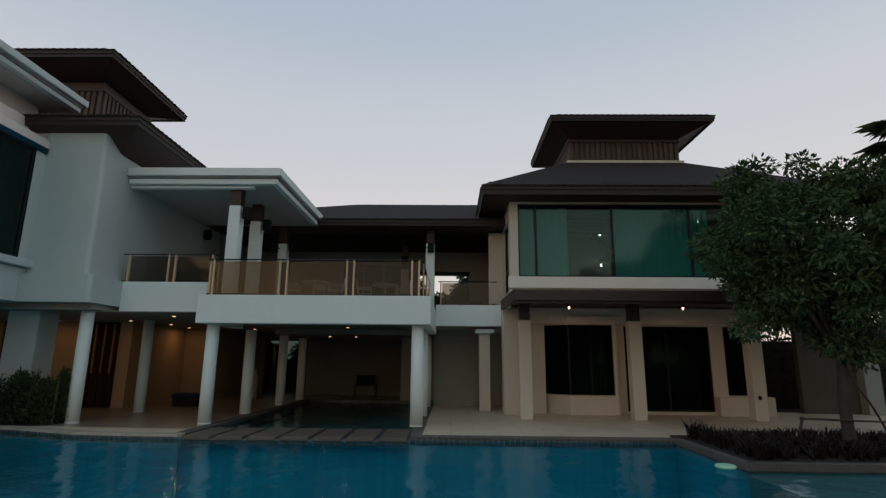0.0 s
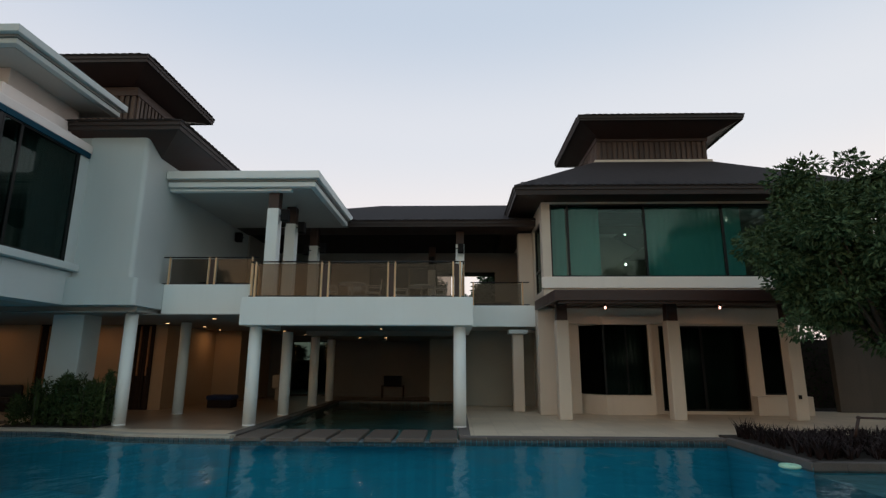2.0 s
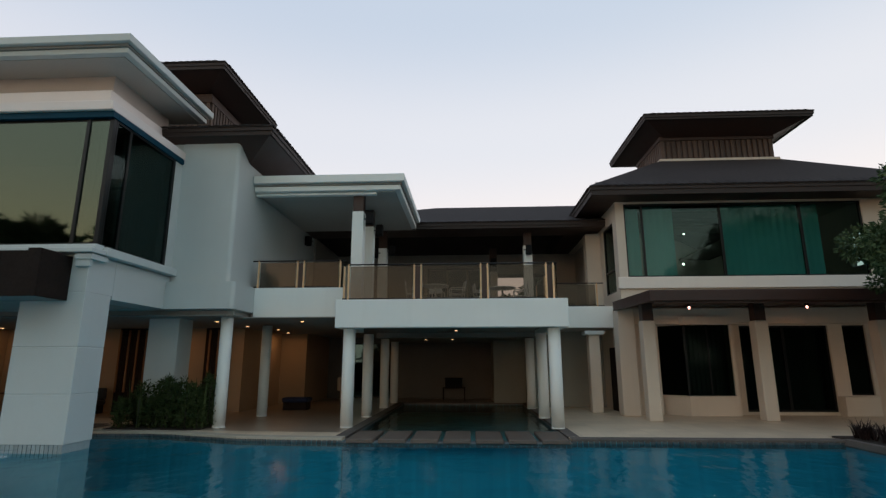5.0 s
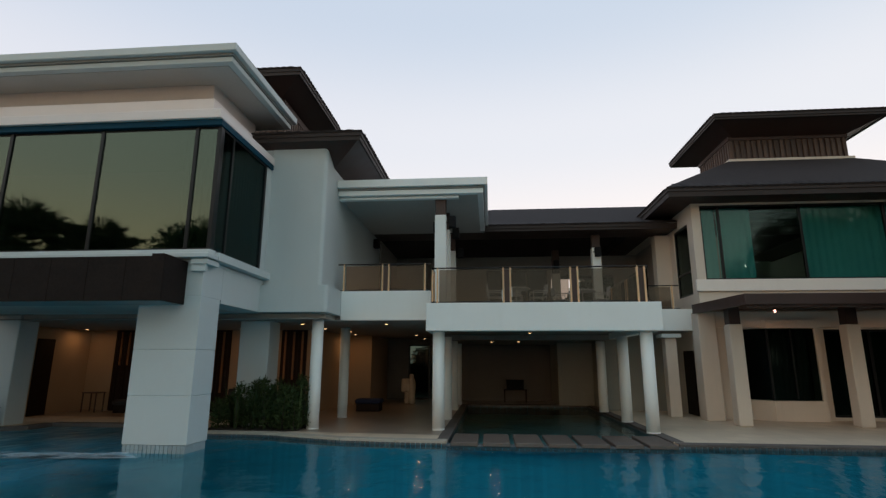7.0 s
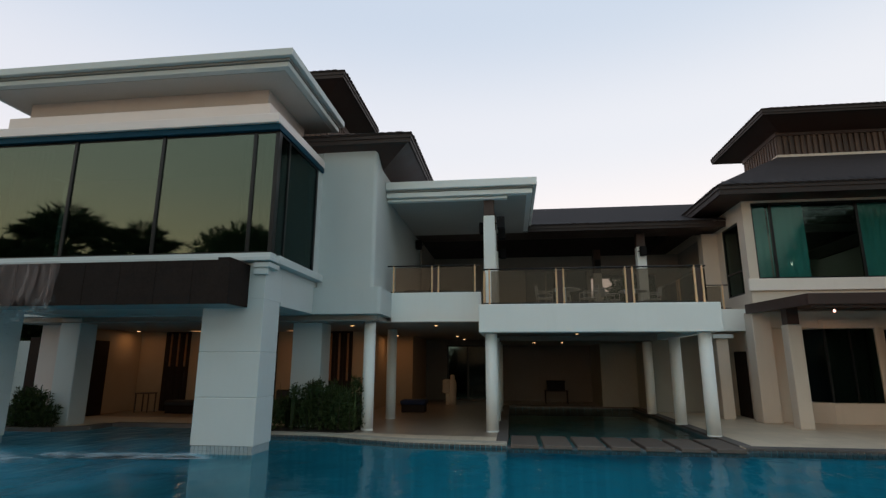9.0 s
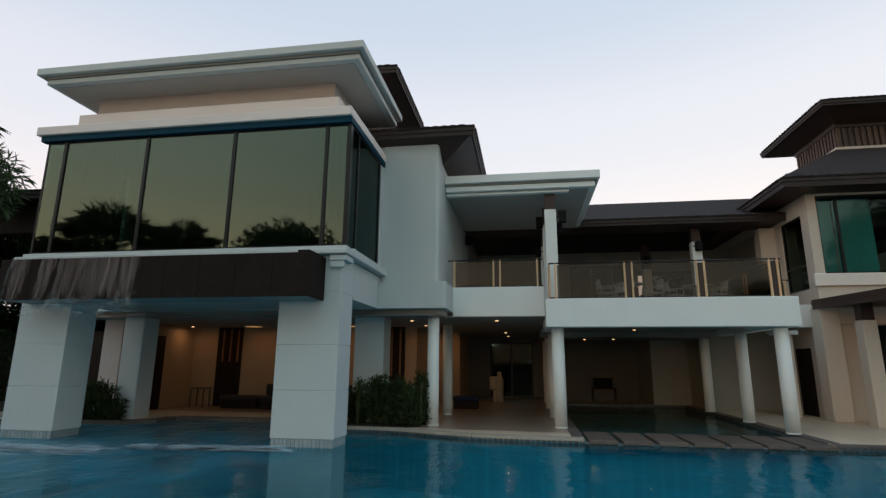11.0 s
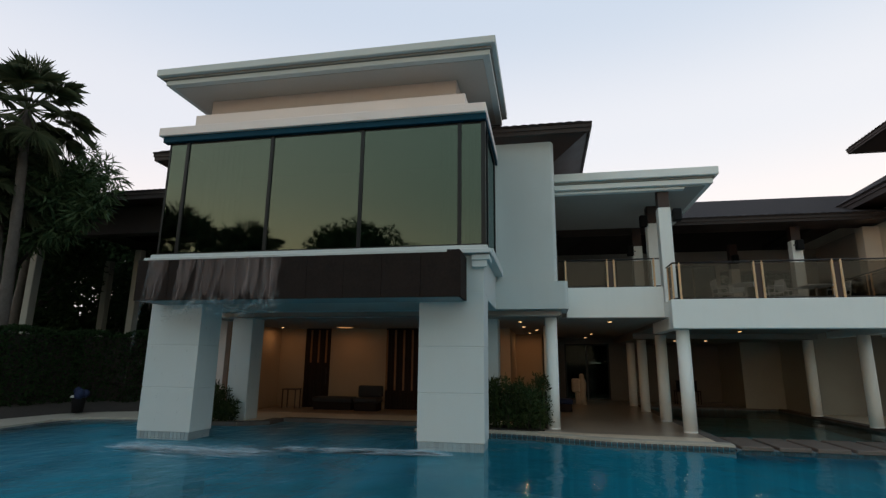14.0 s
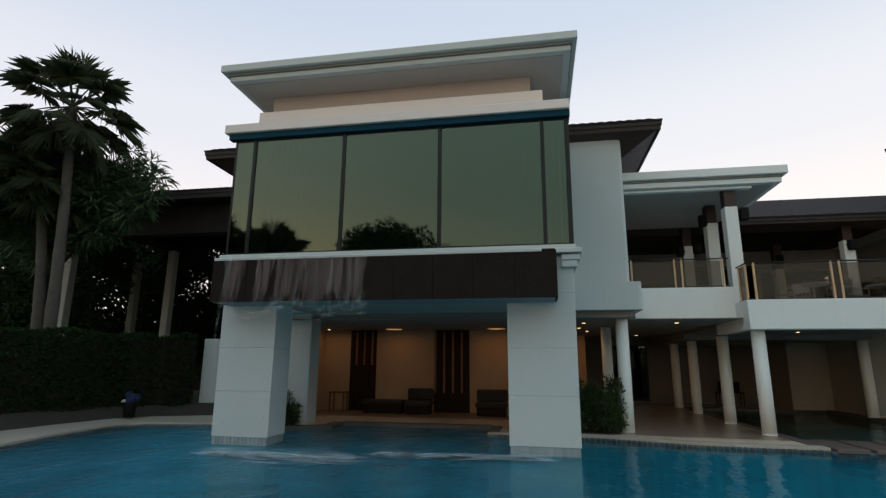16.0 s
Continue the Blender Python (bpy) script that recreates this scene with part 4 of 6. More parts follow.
# one stream leaves the trough's end and thins out as it falls past the pier
for x0, x1, y1, z1 in ((-19.52, -19.40, 9.78, 2.0), (-19.48, -19.43, 9.66, 1.2)):
    verts, rows, k = [], 12, 4
    for j in range(rows + 1):
        t = j / rows
        for i in range(k + 1):
            w = (x1 - x0) * (1 - 0.55 * t)
            verts.append((x0 - 0.05 * t + w * i / k + 0.012 * math.sin(j * 1.3 + i), CY - 0.02 + (y1 - CY) * t ** 0.6, CZ1 + 0.04 + (z1 - CZ1) * t ** 1.7))
    spray.add(verts, [(j * (k + 1) + i, j * (k + 1) + i + 1, (j + 1) * (k + 1) + i + 1, (j + 1) * (k + 1) + i) for j in range(rows) for i in range(k)], True)
solid("falling_spray", spray, SPRAY, "loose spray and drops falling below the ledge", "waterfall", kind="stuff", fix=False)
foam = S()
for k in range(900):
    u = rw.random()
    # two churning lines, one under the sheets and one thinner that runs on to the other pier
    if k % 2:
        x, y, dy, rx = -19.4 + 3.2 * u, 9.62 - 0.12 * math.sin(u * 3.1), 0.16, rw.uniform(0.10, 0.45)
    else:
        x, y, dy, rx = -15.95 + 3.3 * u, 10.12 + 0.26 * u, 0.07, rw.uniform(0.10, 0.38)
    if k % 5 == 0:
        dy, rx = dy * 2.6, rx * 1.6
    blot(foam, x, y + rw.gauss(0, dy), WATER_Z + 0.01 + 0.0001 * k, rx, rw.uniform(0.02, 0.09), True, rw, 12)
solid("splash_foam", foam, FOAM, "faint bluish foam where the waterfall meets the pool", "foam", kind="stuff", fix=False)

# ---- main house ----
main = thing("main_house", (-14, 18, 0), "white two-storey villa with brown stepped tile roofs", "house")


def rounded_wall(x0, x1, y0, y1, z0, z1, r):
    """A block in plan with one rounded corner, at (x1, y0)."""
    poly = [(x0, y0)] + [(x1 - r + r * math.sin(a), y0 + r - r * math.cos(a)) for a in [math.pi / 2 * i / 10 for i in range(11)]] + [(x1, y1), (x0, y1)]
    k = len(poly)
    s = S()
    s.add([(x, y, z) for z in (z0, z1) for x, y in poly], [tuple(range(k)), tuple(range(k, 2 * k))])
    s.add([(x, y, z) for z in (z0, z1) for x, y in poly], [(i, (i + 1) % k, k + (i + 1) % k, k + i) for i in range(k)])
    for i in range(1, 11):
        s.s[-k + i] = True
    return s


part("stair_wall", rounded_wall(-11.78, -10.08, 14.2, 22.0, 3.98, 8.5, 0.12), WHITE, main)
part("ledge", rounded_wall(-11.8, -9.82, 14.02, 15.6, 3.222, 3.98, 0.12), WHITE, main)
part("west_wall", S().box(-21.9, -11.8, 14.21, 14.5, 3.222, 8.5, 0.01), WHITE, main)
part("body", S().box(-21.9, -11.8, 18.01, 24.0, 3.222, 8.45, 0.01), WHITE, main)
part("upper_floor", S().box(-21.9, -10.0, 14.5, 22.0, 3.08, 3.222, 0.004), SOFFIT, main)


def tile_mesh():
    """A short rolled roof tile, its nose over the eave, laid flat along +y."""
    s, n = S(), 6
    prof = [(-0.12 + 0.24 * i / n, 0.004 + 0.018 * math.sin(math.pi * i / n)) for i in range(n + 1)]
    verts = [(x, y, z) for y in (-0.025, 0.40) for x, z in prof] + [(x, -0.025, z - 0.03) for x, z in prof]
    w = n + 1
    s.add(verts, [(i, i + 1, w + i + 1, w + i) for i in range(n)], True)
    s.add(verts, [(2 * w + i, 2 * w + i + 1, i + 1, i) for i in range(n)])
    me = s.mesh("eave_tile", False)
    me.materials.append(EAVETILE)
    return me


TILE_MESH = tile_mesh()


def hip_roof(parent, eave, z_e, top, z_t, fascia=0.32, name="roof", drop=0.0, inset=1.6):
    """A hipped roof: eave and top are (x0, x1, y0, y1); fascia boards and a boarded soffit below."""
    ex, tx = eave, top
    e = [(ex[0], ex[2]), (ex[1], ex[2]), (ex[1], ex[3]), (ex[0], ex[3])]
    t = [(tx[0], tx[2]), (tx[1], tx[2]), (tx[1], tx[3]), (tx[0], tx[3])]
    s = S().add([(x, y, z_e) for x, y in e] + [(x, y, z_t) for x, y in t], [(0, 1, 5, 4), (1, 2, 6, 5), (2, 3, 7, 6), (3, 0, 4, 7), (4, 5, 6, 7)])
    s.add([(x, y, z_e - 0.05) for x, y in e] + [(x, y, z_e) for x, y in e], [(i, (i + 1) % 4, 4 + (i + 1) % 4, 4 + i) for i in range(4)])
    roof = part(name, s, ROOF, parent, "charcoal tiled hipped roof", fix=True)
    c = 0.05
    for k in range(4):
        (ax, ay), (bx, by) = e[k], e[(k + 1) % 4]
        if k % 2 == 0:
            y0 = ay + c if k == 0 else ay - c - 0.06
            f = S().box(min(ax, bx) + c, max(ax, bx) - c, y0, y0 + 0.06, z_e - fascia, z_e - 0.052, 0.006)
            f.box(min(ax, bx) + 0.02, max(ax, bx) - 0.02, y0 - 0.03 if k == 0 else y0 + 0.03, y0 + 0.03 if k == 0 else y0 + 0.09, z_e - 0.17, z_e - 0.051, 0.006)
        else:
            x0 = ax - c - 0.06 if k == 1 else ax + c
            f = S().box(x0, x0 + 0.06, min(ay, by) + c + 0.06, max(ay, by) - c - 0.06, z_e - fascia, z_e - 0.052, 0.006)
            f.box(x0 + 0.03 if k == 1 else x0 - 0.03, x0 + 0.09 if k == 1 else x0 + 0.03, min(ay, by) + 0.09, max(ay, by) - 0.09, z_e - 0.17, z_e - 0.051, 0.006)
        part("fascia", f, BLACKBROWN, roof, "dark brown timber fascia")
    z_o, z_i = z_e - fascia + 0.04, z_e - fascia + 0.04 - drop
    o4 = [(ex[0] + 0.11, ex[2] + 0.11), (ex[1] - 0.11, ex[2] + 0.11), (ex[1] - 0.11, ex[3] - 0.11), (ex[0] + 0.11, ex[3] - 0.11)]
    i4 = [(ex[0] + inset, ex[2] + inset), (ex[1] - inset, ex[2] + inset), (ex[1] - inset, ex[3] - inset), (ex[0] + inset, ex[3] - inset)]
    ring = S().add([(x, y, z_o) for x, y in o4] + [(x, y, z_i) for x, y in i4] + [(x, y, z_o + 0.03) for x, y in o4] + [(x, y, z_i + 0.03) for x, y in i4],
                   [f for k in range(4) for f in ((k, (k + 1) % 4, 4 + (k + 1) % 4, 4 + k), (8 + k, 8 + (k + 1) % 4, 12 + (k + 1) % 4, 12 + k), (4 + k, 4 + (k + 1) % 4, 12 + (k + 1) % 4, 12 + k), (k, (k + 1) % 4, 8 + (k + 1) % 4, 8 + k))])
    part("soffit", ring, BROWN, roof, "dark brown boarded soffit")
    # one row of rolled tiles along the front and side eaves
    rise, run = z_t - z_e, (tx[2] - ex[2], ex[1] - tx[1], tx[0] - ex[0])
    for k, (p, q, turn) in enumerate((((ex[0], ex[2]), (ex[1], ex[2]), 0), ((ex[1], ex[2]), (ex[1], ex[3]), 90), ((ex[0], ex[3]), (ex[0], ex[2]), -90))):
        p, q = Vector(p), Vector(q)
        count = round((q - p).length / 0.26)
        for i in range(1, count - 1):
            c2 = p.lerp(q, (i + 0.5) / count)
            o = new("eave_tile", TILE_MESH)
            o.parent = roof
            o.matrix_basis = pose(c2.x, c2.y, z_e, 0, 0, turn) @ Matrix.Rotation(math.atan2(rise, run[k]), 4, "X")
    return roof


def louvre_storey(parent, x0, x1, y0, y1, z0, z1, step=0.23):
    """A low roof lantern clad in upright battens, with a white sill course."""
    core = part("lantern", S().box(x0 + 0.06, x1 - 0.06, y0 + 0.06, y1 - 0.06, z0 - 0.5, z1 + 0.4, 0.01), BROWN, parent, "dark roof lantern behind battens")
    part("sill_course", S().box(x0 - 0.12, x1 + 0.12, y0 - 0.12, y1 + 0.12, z0 - 0.13, z0, 0.015), CREAM, core, "cream sill course")
    k = round((x1 - x0) / step)
    for i in range(k):
        a = x0 + (x1 - x0) * i / k
        part("batten", S().box(a + 0.02, a + (x1 - x0) / k - 0.07, y0, y0 + 0.055, z0 + 0.01, z1, 0.008), SLATWOOD, core)
    k = round((y1 - y0) / step)
    for i in range(k):
        a = y0 + 0.07 + (y1 - y0 - 0.07) * i / k
        for x in ((x0, x0 + 0.055), (x1 - 0.055, x1)):
            part("batten", S().box(x[0], x[1], a + 0.02, a + (y1 - y0) / k - 0.07, z0 + 0.01, z1, 0.008), SLATWOOD, core)
    part("head_beam", S().box(x0 - 0.02, x1 + 0.02, y0 - 0.02, y1 + 0.02, z1 + 0.004, z1 + 0.22, 0.01), BROWN, core)
    return core


hip_roof(main, (-23.26, -8.97, 13.82, 25.5), 8.58, (-19.2, -13.1, 17.9, 21.2), 10.3, 0.30, drop=0.56, inset=1.2)
louvre_storey(main, -19.2, -13.1, 17.9, 21.2, 10.42, 11.55)
hip_roof(main, (-20.4, -12.13, 16.76, 22.1), 12.6, (-16.9, -15.4, 19.4, 19.6), 13.5, 0.30, name="lantern_roof", drop=0.35, inset=1.2)

# terrace between the houses
middle = thing("terrace_house", (-4, 20, 0), "open upper terrace with glass balcony and tiled roof between the houses", "house")
part("west_parapet", S().box(-9.82, -7.06, 15.4, 15.66, 3.052, 3.98, 0.012), BRIGHT, middle)
part("west_floor", S().box(-10.08, -7.06, 15.66, 22.0, 3.06, 3.5, 0.006), SOFFIT, middle)
part("balcony_front", S().box(-7.08, -0.57, 14.5, 14.9, 2.712, 3.5, 0.015), BRIGHT, middle)
part("balcony_west_side", S().box(-7.08, -6.8, 14.9, 17.2, 2.712, 3.49, 0.006), BRIGHT, middle)
part("balcony_east_side", S().box(-0.85, -0.57, 14.9, 20.0, 2.712, 3.49, 0.006), BRIGHT, middle)
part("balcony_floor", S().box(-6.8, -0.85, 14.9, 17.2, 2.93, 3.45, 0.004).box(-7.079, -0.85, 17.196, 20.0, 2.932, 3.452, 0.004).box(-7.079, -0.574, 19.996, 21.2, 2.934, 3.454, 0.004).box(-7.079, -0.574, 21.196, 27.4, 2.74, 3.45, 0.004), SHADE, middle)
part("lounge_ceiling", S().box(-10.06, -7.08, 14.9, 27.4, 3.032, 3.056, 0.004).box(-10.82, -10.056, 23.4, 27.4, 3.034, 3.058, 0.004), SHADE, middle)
part("link_parapet", S().box(-0.57, 2.14, 19.5, 19.75, 3.0, 3.78, 0.012), BRIGHT, middle)
part("link_floor", S().box(-0.57, 2.14, 19.75, 27.4, 3.0, 3.5, 0.004), SOFFIT, middle)
flat = part("flat_roof", S().box(-10.07, -5.42, 15.42, 20.6, 7.06, 7.22, 0.012), BRIGHT, middle)
part("fascia_upper", S().box(-10.07, -5.28, 15.28, 20.7, 7.29, 7.54, 0.012), BRIGHT, flat)
part("fascia_groove", S().box(-10.07, -5.38, 15.38, 20.6, 7.222, 7.29, 0.004), SHADE, flat)
part("soffit", S().box(-10.06, -5.6, 15.6, 20.5, 7.035, 7.06, 0.002), SOFFIT, flat)
part("inner_fascia", S().box(-10.07, -6.2, 15.56, 15.75, 6.96, 7.034, 0.006), BRIGHT, flat)
hip_roof(middle, (-12.0, 9.5, 20.35, 33.2), 7.32, (-5.0, 4.6, 26.7, 26.9), 9.82, 0.28)
part("terrace_back_wall", wall_with_holes("x", 26.0, 0.2, -10.0, 2.14, 3.5, 7.1, [(-2.2, 0.9, 4.35, 6.13)]), DARKROOM, middle)
part("terrace_west_wall", S().box(-10.2, -10.0, 22.0, 26.2, 3.45, 7.1, 0.004), DARKROOM, middle)
part("terrace_east_wall", S().box(2.0, 2.14, 22.0, 26.0, 3.5, 7.1, 0.004), DARKROOM, middle)
d1 = part("terrace_door", frame_ring("x", 25.93, 0.06, -5.4, -2.4, 3.55, 6.4, 0.07), FRAME, middle)
for x in (-5.4, -4.4, -3.4):
    part("pane", S().box(x + 0.04, x + 0.96, 25.95, 25.965, 3.62, 6.3, 0.002), GLASS_DARK, d1)
# ground floor walls behind the columns
part("pool_back_wall", wall_with_holes("x", 27.2, 0.2, -6.4, -2.25, 0.0, 2.9, []), BACKWALL, middle)
part("pool_side_wall", S().prism([(-0.70, 22.0), (2.14, 22.0), (2.14, 22.2), (-0.5, 22.2), (-0.5, 24.45), (-2.05, 24.45), (-2.05, 27.2), (-2.25, 27.2), (-2.25, 24.25), (-0.70, 24.25)], 0.0, 3.02), GREYWALL, middle)
part("corridor_end", wall_with_holes("x", 27.2, 0.2, -10.6, -6.402, 0.0, 3.05, [(-9.5, -7.33, 0.05, 2.75)]), BACKWALL, middle)
dd = part("corridor_door", wall_with_holes("x", 27.24, 0.06, -9.5, -7.33, 0.05, 2.75, [(-9.42, -8.46, 0.1, 2.68), (-8.37, -7.41, 0.1, 2.68)]), FRAME, middle)
part("pane", S().box(-9.42, -8.46, 27.26, 27.27, 0.05, 2.75, 0.002), GLASS_DIM, dd)
part("pane", S().box(-8.37, -7.41, 27.26, 27.27, 0.05, 2.75, 0.002), GLASS_DIM, dd)

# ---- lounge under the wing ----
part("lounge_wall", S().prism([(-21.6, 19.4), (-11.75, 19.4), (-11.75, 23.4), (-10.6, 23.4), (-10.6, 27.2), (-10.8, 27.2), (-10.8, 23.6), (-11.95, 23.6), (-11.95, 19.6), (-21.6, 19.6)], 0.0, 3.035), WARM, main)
part("lounge_front_wall", S().box(-21.46, -20.76, 15.2, 15.45, 0.0, 3.07, 0.006), ROSE, main)
part("front_door", S().box(-21.9, -21.462, 15.26, 15.4, 0.0, 2.65, 0.008), DOORWOOD, main, "narrow dark timber door")
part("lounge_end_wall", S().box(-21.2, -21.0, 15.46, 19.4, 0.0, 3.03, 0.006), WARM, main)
part("end_door", S().box(-20.998, -20.96, 16.9, 17.65, 0.0, 2.62, 0.006), DOORWOOD, main, "dark timber door in the lounge end wall")
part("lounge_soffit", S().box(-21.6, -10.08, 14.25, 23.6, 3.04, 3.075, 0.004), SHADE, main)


def slat_door(x0, x1, y, z1=3.04):
    """A tall door faced with upright slats; amber strips are coloured as light showing in the gaps."""
    o = thing("slatted_door", ((x0 + x1) / 2, y, 0), "tall dark teak door with upright slats", "door", "slatted lounge doors")
    part("backing", S().box(x0, x1, y - 0.03, y - 0.004, 0.0, z1, 0.006), DOORWOOD, o)
    k = max(5, round((x1 - x0) / 0.11))
    for i in range(k):
        a = x0 + (x1 - x0) * i / k
        if (i * 5 + round(x0 * 3)) % 3 == 1:
            part("slat", S().box(a + 0.02, a + (x1 - x0) / k - 0.03, y - 0.085, y - 0.031, 0.7 + 0.5 * ((i * 7) % 3), z1 - 0.06, 0.004), AMBERGAP, o, "amber strip coloured as light in a gap between slats")
        else:
            part("slat", S().box(a + 0.008, a + (x1 - x0) / k - 0.008, y - 0.075, y - 0.031, 0.02, z1 - 0.02, 0.006), DOORWOOD, o)
    part("door_handle", S().tube([(x1 - 0.1, y - 0.12, 0.9), (x1 - 0.1, y - 0.12, 1.5)], 0.014, 10), RAILSTEEL, o)
    return o


for x0, x1 in ((-19.9, -18.85), (-16.55, -15.2), (-13.2, -12.2)):
    slat_door(x0, x1, 19.4)


def lounge_bench(x, y, w, back=True, mat=None, label="low dark upholstered bench against the lounge wall"):
    o = thing("lounge_bench", (x, y, 0), label, "bench", "lounge benches")
    part("seat", S().box(x - w / 2, x + w / 2, y - 0.35, y + 0.35, 0.28, 0.46, 0.05), mat or FABRIC, o)
    part("plinth", S().box(x - w / 2 + 0.05, x + w / 2 - 0.05, y - 0.3, y + 0.3, 0.0, 0.28, 0.01), DOORWOOD, o)
    if back:
        part("backrest", S().box(x - w / 2, x + w / 2, y + 0.2, y + 0.36, 0.46, 0.88, 0.05), FABRIC, o)
    return o


lounge_bench(-18.3, 18.75, 1.55, False)
lounge_bench(-16.95, 18.6, 0.95)
lounge_bench(-14.3, 18.5, 1.1)
lounge_bench(-10.0, 20.6, 1.0, False, BLUECLOTH, "low bench with a dark blue seat beside the lounge wall")


def side_table(x, y, h=0.75, w=0.9, mat=None, label="small pale side table with thin legs"):
    o = thing("side_table", (x, y, 0), label, "table", "small tables")
    part("tabletop", S().box(x - w / 2, x + w / 2, y - 0.25, y + 0.25, h - 0.04, h, 0.008), mat or CREAMBODY, o)
    for sx in (-1, 1):
        for sy in (-1, 1):
            part("leg", S().box(x + sx * (w / 2 - 0.04) - 0.02, x + sx * (w / 2 - 0.04) + 0.02, y + sy * 0.21 - 0.02, y + sy * 0.21 + 0.02, 0.0, h - 0.04, 0.004), mat or CREAMBODY, o)
    return o


side_table(-20.1, 18.8, 0.72, 0.6, SLATWOOD)
side_table(-4.1, 26.0, 0.60, 1.1, DOORWOOD, "low dark table against the back wall of the covered pool")
o = thing("storage_box", (-4.1, 26.0, 0.6), "dark box standing on the low table", "box")
part("body", S().box(-4.52, -3.70, 25.84, 26.16, 0.60, 0.98, 0.012), BLACK, o)
part("lid", S().box(-4.54, -3.68, 25.82, 26.18, 0.982, 1.05, 0.012), BLACK, o)
figure = S().lathe(-8.9, 24.3, [(0.18, 0.0), (0.18, 0.28), (0.16, 0.34), (0.19, 0.65), (0.19, 0.95), (0.15, 1.08), (0.10, 1.14), (0.11, 1.26), (0.06, 1.33)], 16)
figure.box(-9.34, -9.0, 24.1, 24.5, 0.52, 1.12, 0.05).box(-9.2, -9.0, 24.15, 24.45, 0.0, 0.53, 0.04)
solid("garden_figure", figure, CREAMBODY, "cream plaster figure on a stand in the corridor", "statue")


def downlight(x, y, z, mat=None, r=0.055):
    o = thing("ceiling_downlight", (x, y, z), "small lit warm downlight in the ceiling", "ceiling light", "ceiling downlights")
    part("rim", S().lathe(x, y, [(r + 0.025, z), (r + 0.025, z - 0.012), (r, z - 0.014)], 20), SOFFIT, o)
    part("lens", S().lathe(x, y, [(r, z - 0.016), (r, z - 0.02), (r * 0.7, z - 0.024)], 20), mat or LIGHT_WARM, o)
    return o


# the downlight at (-11.1, 22.3) is added to light the recessed wall orange
for x, y, z, w in ((-5.2, 22.75, 2.735, 0.8), (-4.05, 22.6, 2.735, 0), (-3.81, 19.4, 2.925, 0.8), (-8.52, 16.1, 3.027, 1.2), (-8.52, 22.9, 3.027, 1.0), (-8.52, 26.1, 3.027, 0), (-11.22, 16.05, 3.035, 0),
                   (-11.1, 22.3, 3.035, 3.2), (-11.2, 18.33, 3.035, 2.6), (-10.77, 20.2, 3.035, 0), (-20.5, 18.5, 3.035, 2.0)):
    downlight(x, y, z)
    if w:
        lamp(x, y, z - 0.05, w * 1.2)


def cove_light(x, y, z):
    o = thing("cove_light", (x, y, z), "glowing amber disc for the cove light's wash on the ceiling", "ceiling light", "amber lounge lights")
    part("rim", S().lathe(x, y, [(0.34, z), (0.34, z - 0.02), (0.3, z - 0.024)], 28), SOFFIT, o)
    # disc emits to imitate the amber wash on the ceiling; no lens is there
    part("lens", S().lathe(x, y, [(0.3, z - 0.026), (0.28, z - 0.03), (0.2, z - 0.034)], 28), LIGHT_COVE, o)
    lamp(x, y, z - 0.06, 3.0, (1.0, 0.52, 0.22), 0.5)


for x in (-17.9, -14.1):
    cove_light(x, 18.4, 3.035)


# ---- glass balustrades ----
def balustrade(points, z0, z1, posts, label):
    """A glass railing along points in plan; posts: pairs of honey wood at these distances along it."""
    o = thing("glass_balustrade", (points[0][0], points[0][1], z0), label, "balustrade", "glass balustrades")
    total = 0.0
    for a, b in zip(points, points[1:]):
        a, b = Vector(a), Vector(b)
        d = (b - a).normalized()
        nrm = Vector((-d.y, d.x))
        L = (b - a).length
        marks = sorted(p - total for p in posts if -0.01 <= p - total <= L + 0.01)
        cuts = [0.0] + marks + [L]
        for u, w in zip(cuts, cuts[1:]):
            if w - u > 0.3:
                p, q = a + d * (u + 0.05), a + d * (w - 0.05)
                t = nrm * 0.005
                part("pane", S().prism([p - t, q - t, q + t, p + t], z0 + 0.05, z1 - 0.05), GLASS_RAIL, o)
        for u in marks:
            p = a + d * u
            part("post", S().box(p.x - 0.025, p.x + 0.025, p.y - 0.045, p.y + 0.02, z0 - 0.02, z1 - 0.03, 0.008).add([(p.x - 0.02, p.y - 0.04, z1 - 0.03), (p.x + 0.02, p.y - 0.04, z1 - 0.03), (p.x + 0.02, p.y - 0.025, z1 - 0.03), (p.x - 0.02, p.y - 0.025, z1 - 0.03), (p.x, p.y - 0.035, z1 + 0.03)], [(0, 1, 4), (1, 2, 4), (2, 3, 4), (3, 0, 4)]), POSTWOOD, o, "honey-coloured wooden post")
        for u, w in zip(marks, marks[1:]):
            if w - u < 0.25:
                p, q = a + d * (u + 0.03), a + d * (w - 0.03)
                t = nrm * 0.012
                part("infill_slat", S().prism([p - t, q - t, q + t, p + t], z0 + 0.05, z1 - 0.06), BROWN, o, "dark slat between two posts")
        part("handrail", S().tube([(a.x, a.y, z1), (b.x, b.y, z1)], 0.022, 10), RAILSTEEL, o, "dark steel handrail")
        part("bottom_rail", S().tube([(a.x, a.y, z0 + 0.04), (b.x, b.y, z0 + 0.04)], 0.018, 8), RAILSTEEL, o)
        total += L
    return o


balustrade([(-6.93, 15.45), (-6.93, 14.68), (-0.82, 14.68), (-0.82, 19.6)], 3.5, 4.53,
           [0.15, 0.62, 0.93, 2.83, 3.03, 4.73, 4.93, 6.58, 6.78, 7.3, 9.2, 9.4, 11.4], "balcony railing of bronze glass between honey wood posts")
balustrade([(-10.0, 15.58), (-7.08, 15.58)], 3.98, 4.84, [0.2, 1.42, 1.62, 2.75], "short railing of bronze glass between honey wood posts")
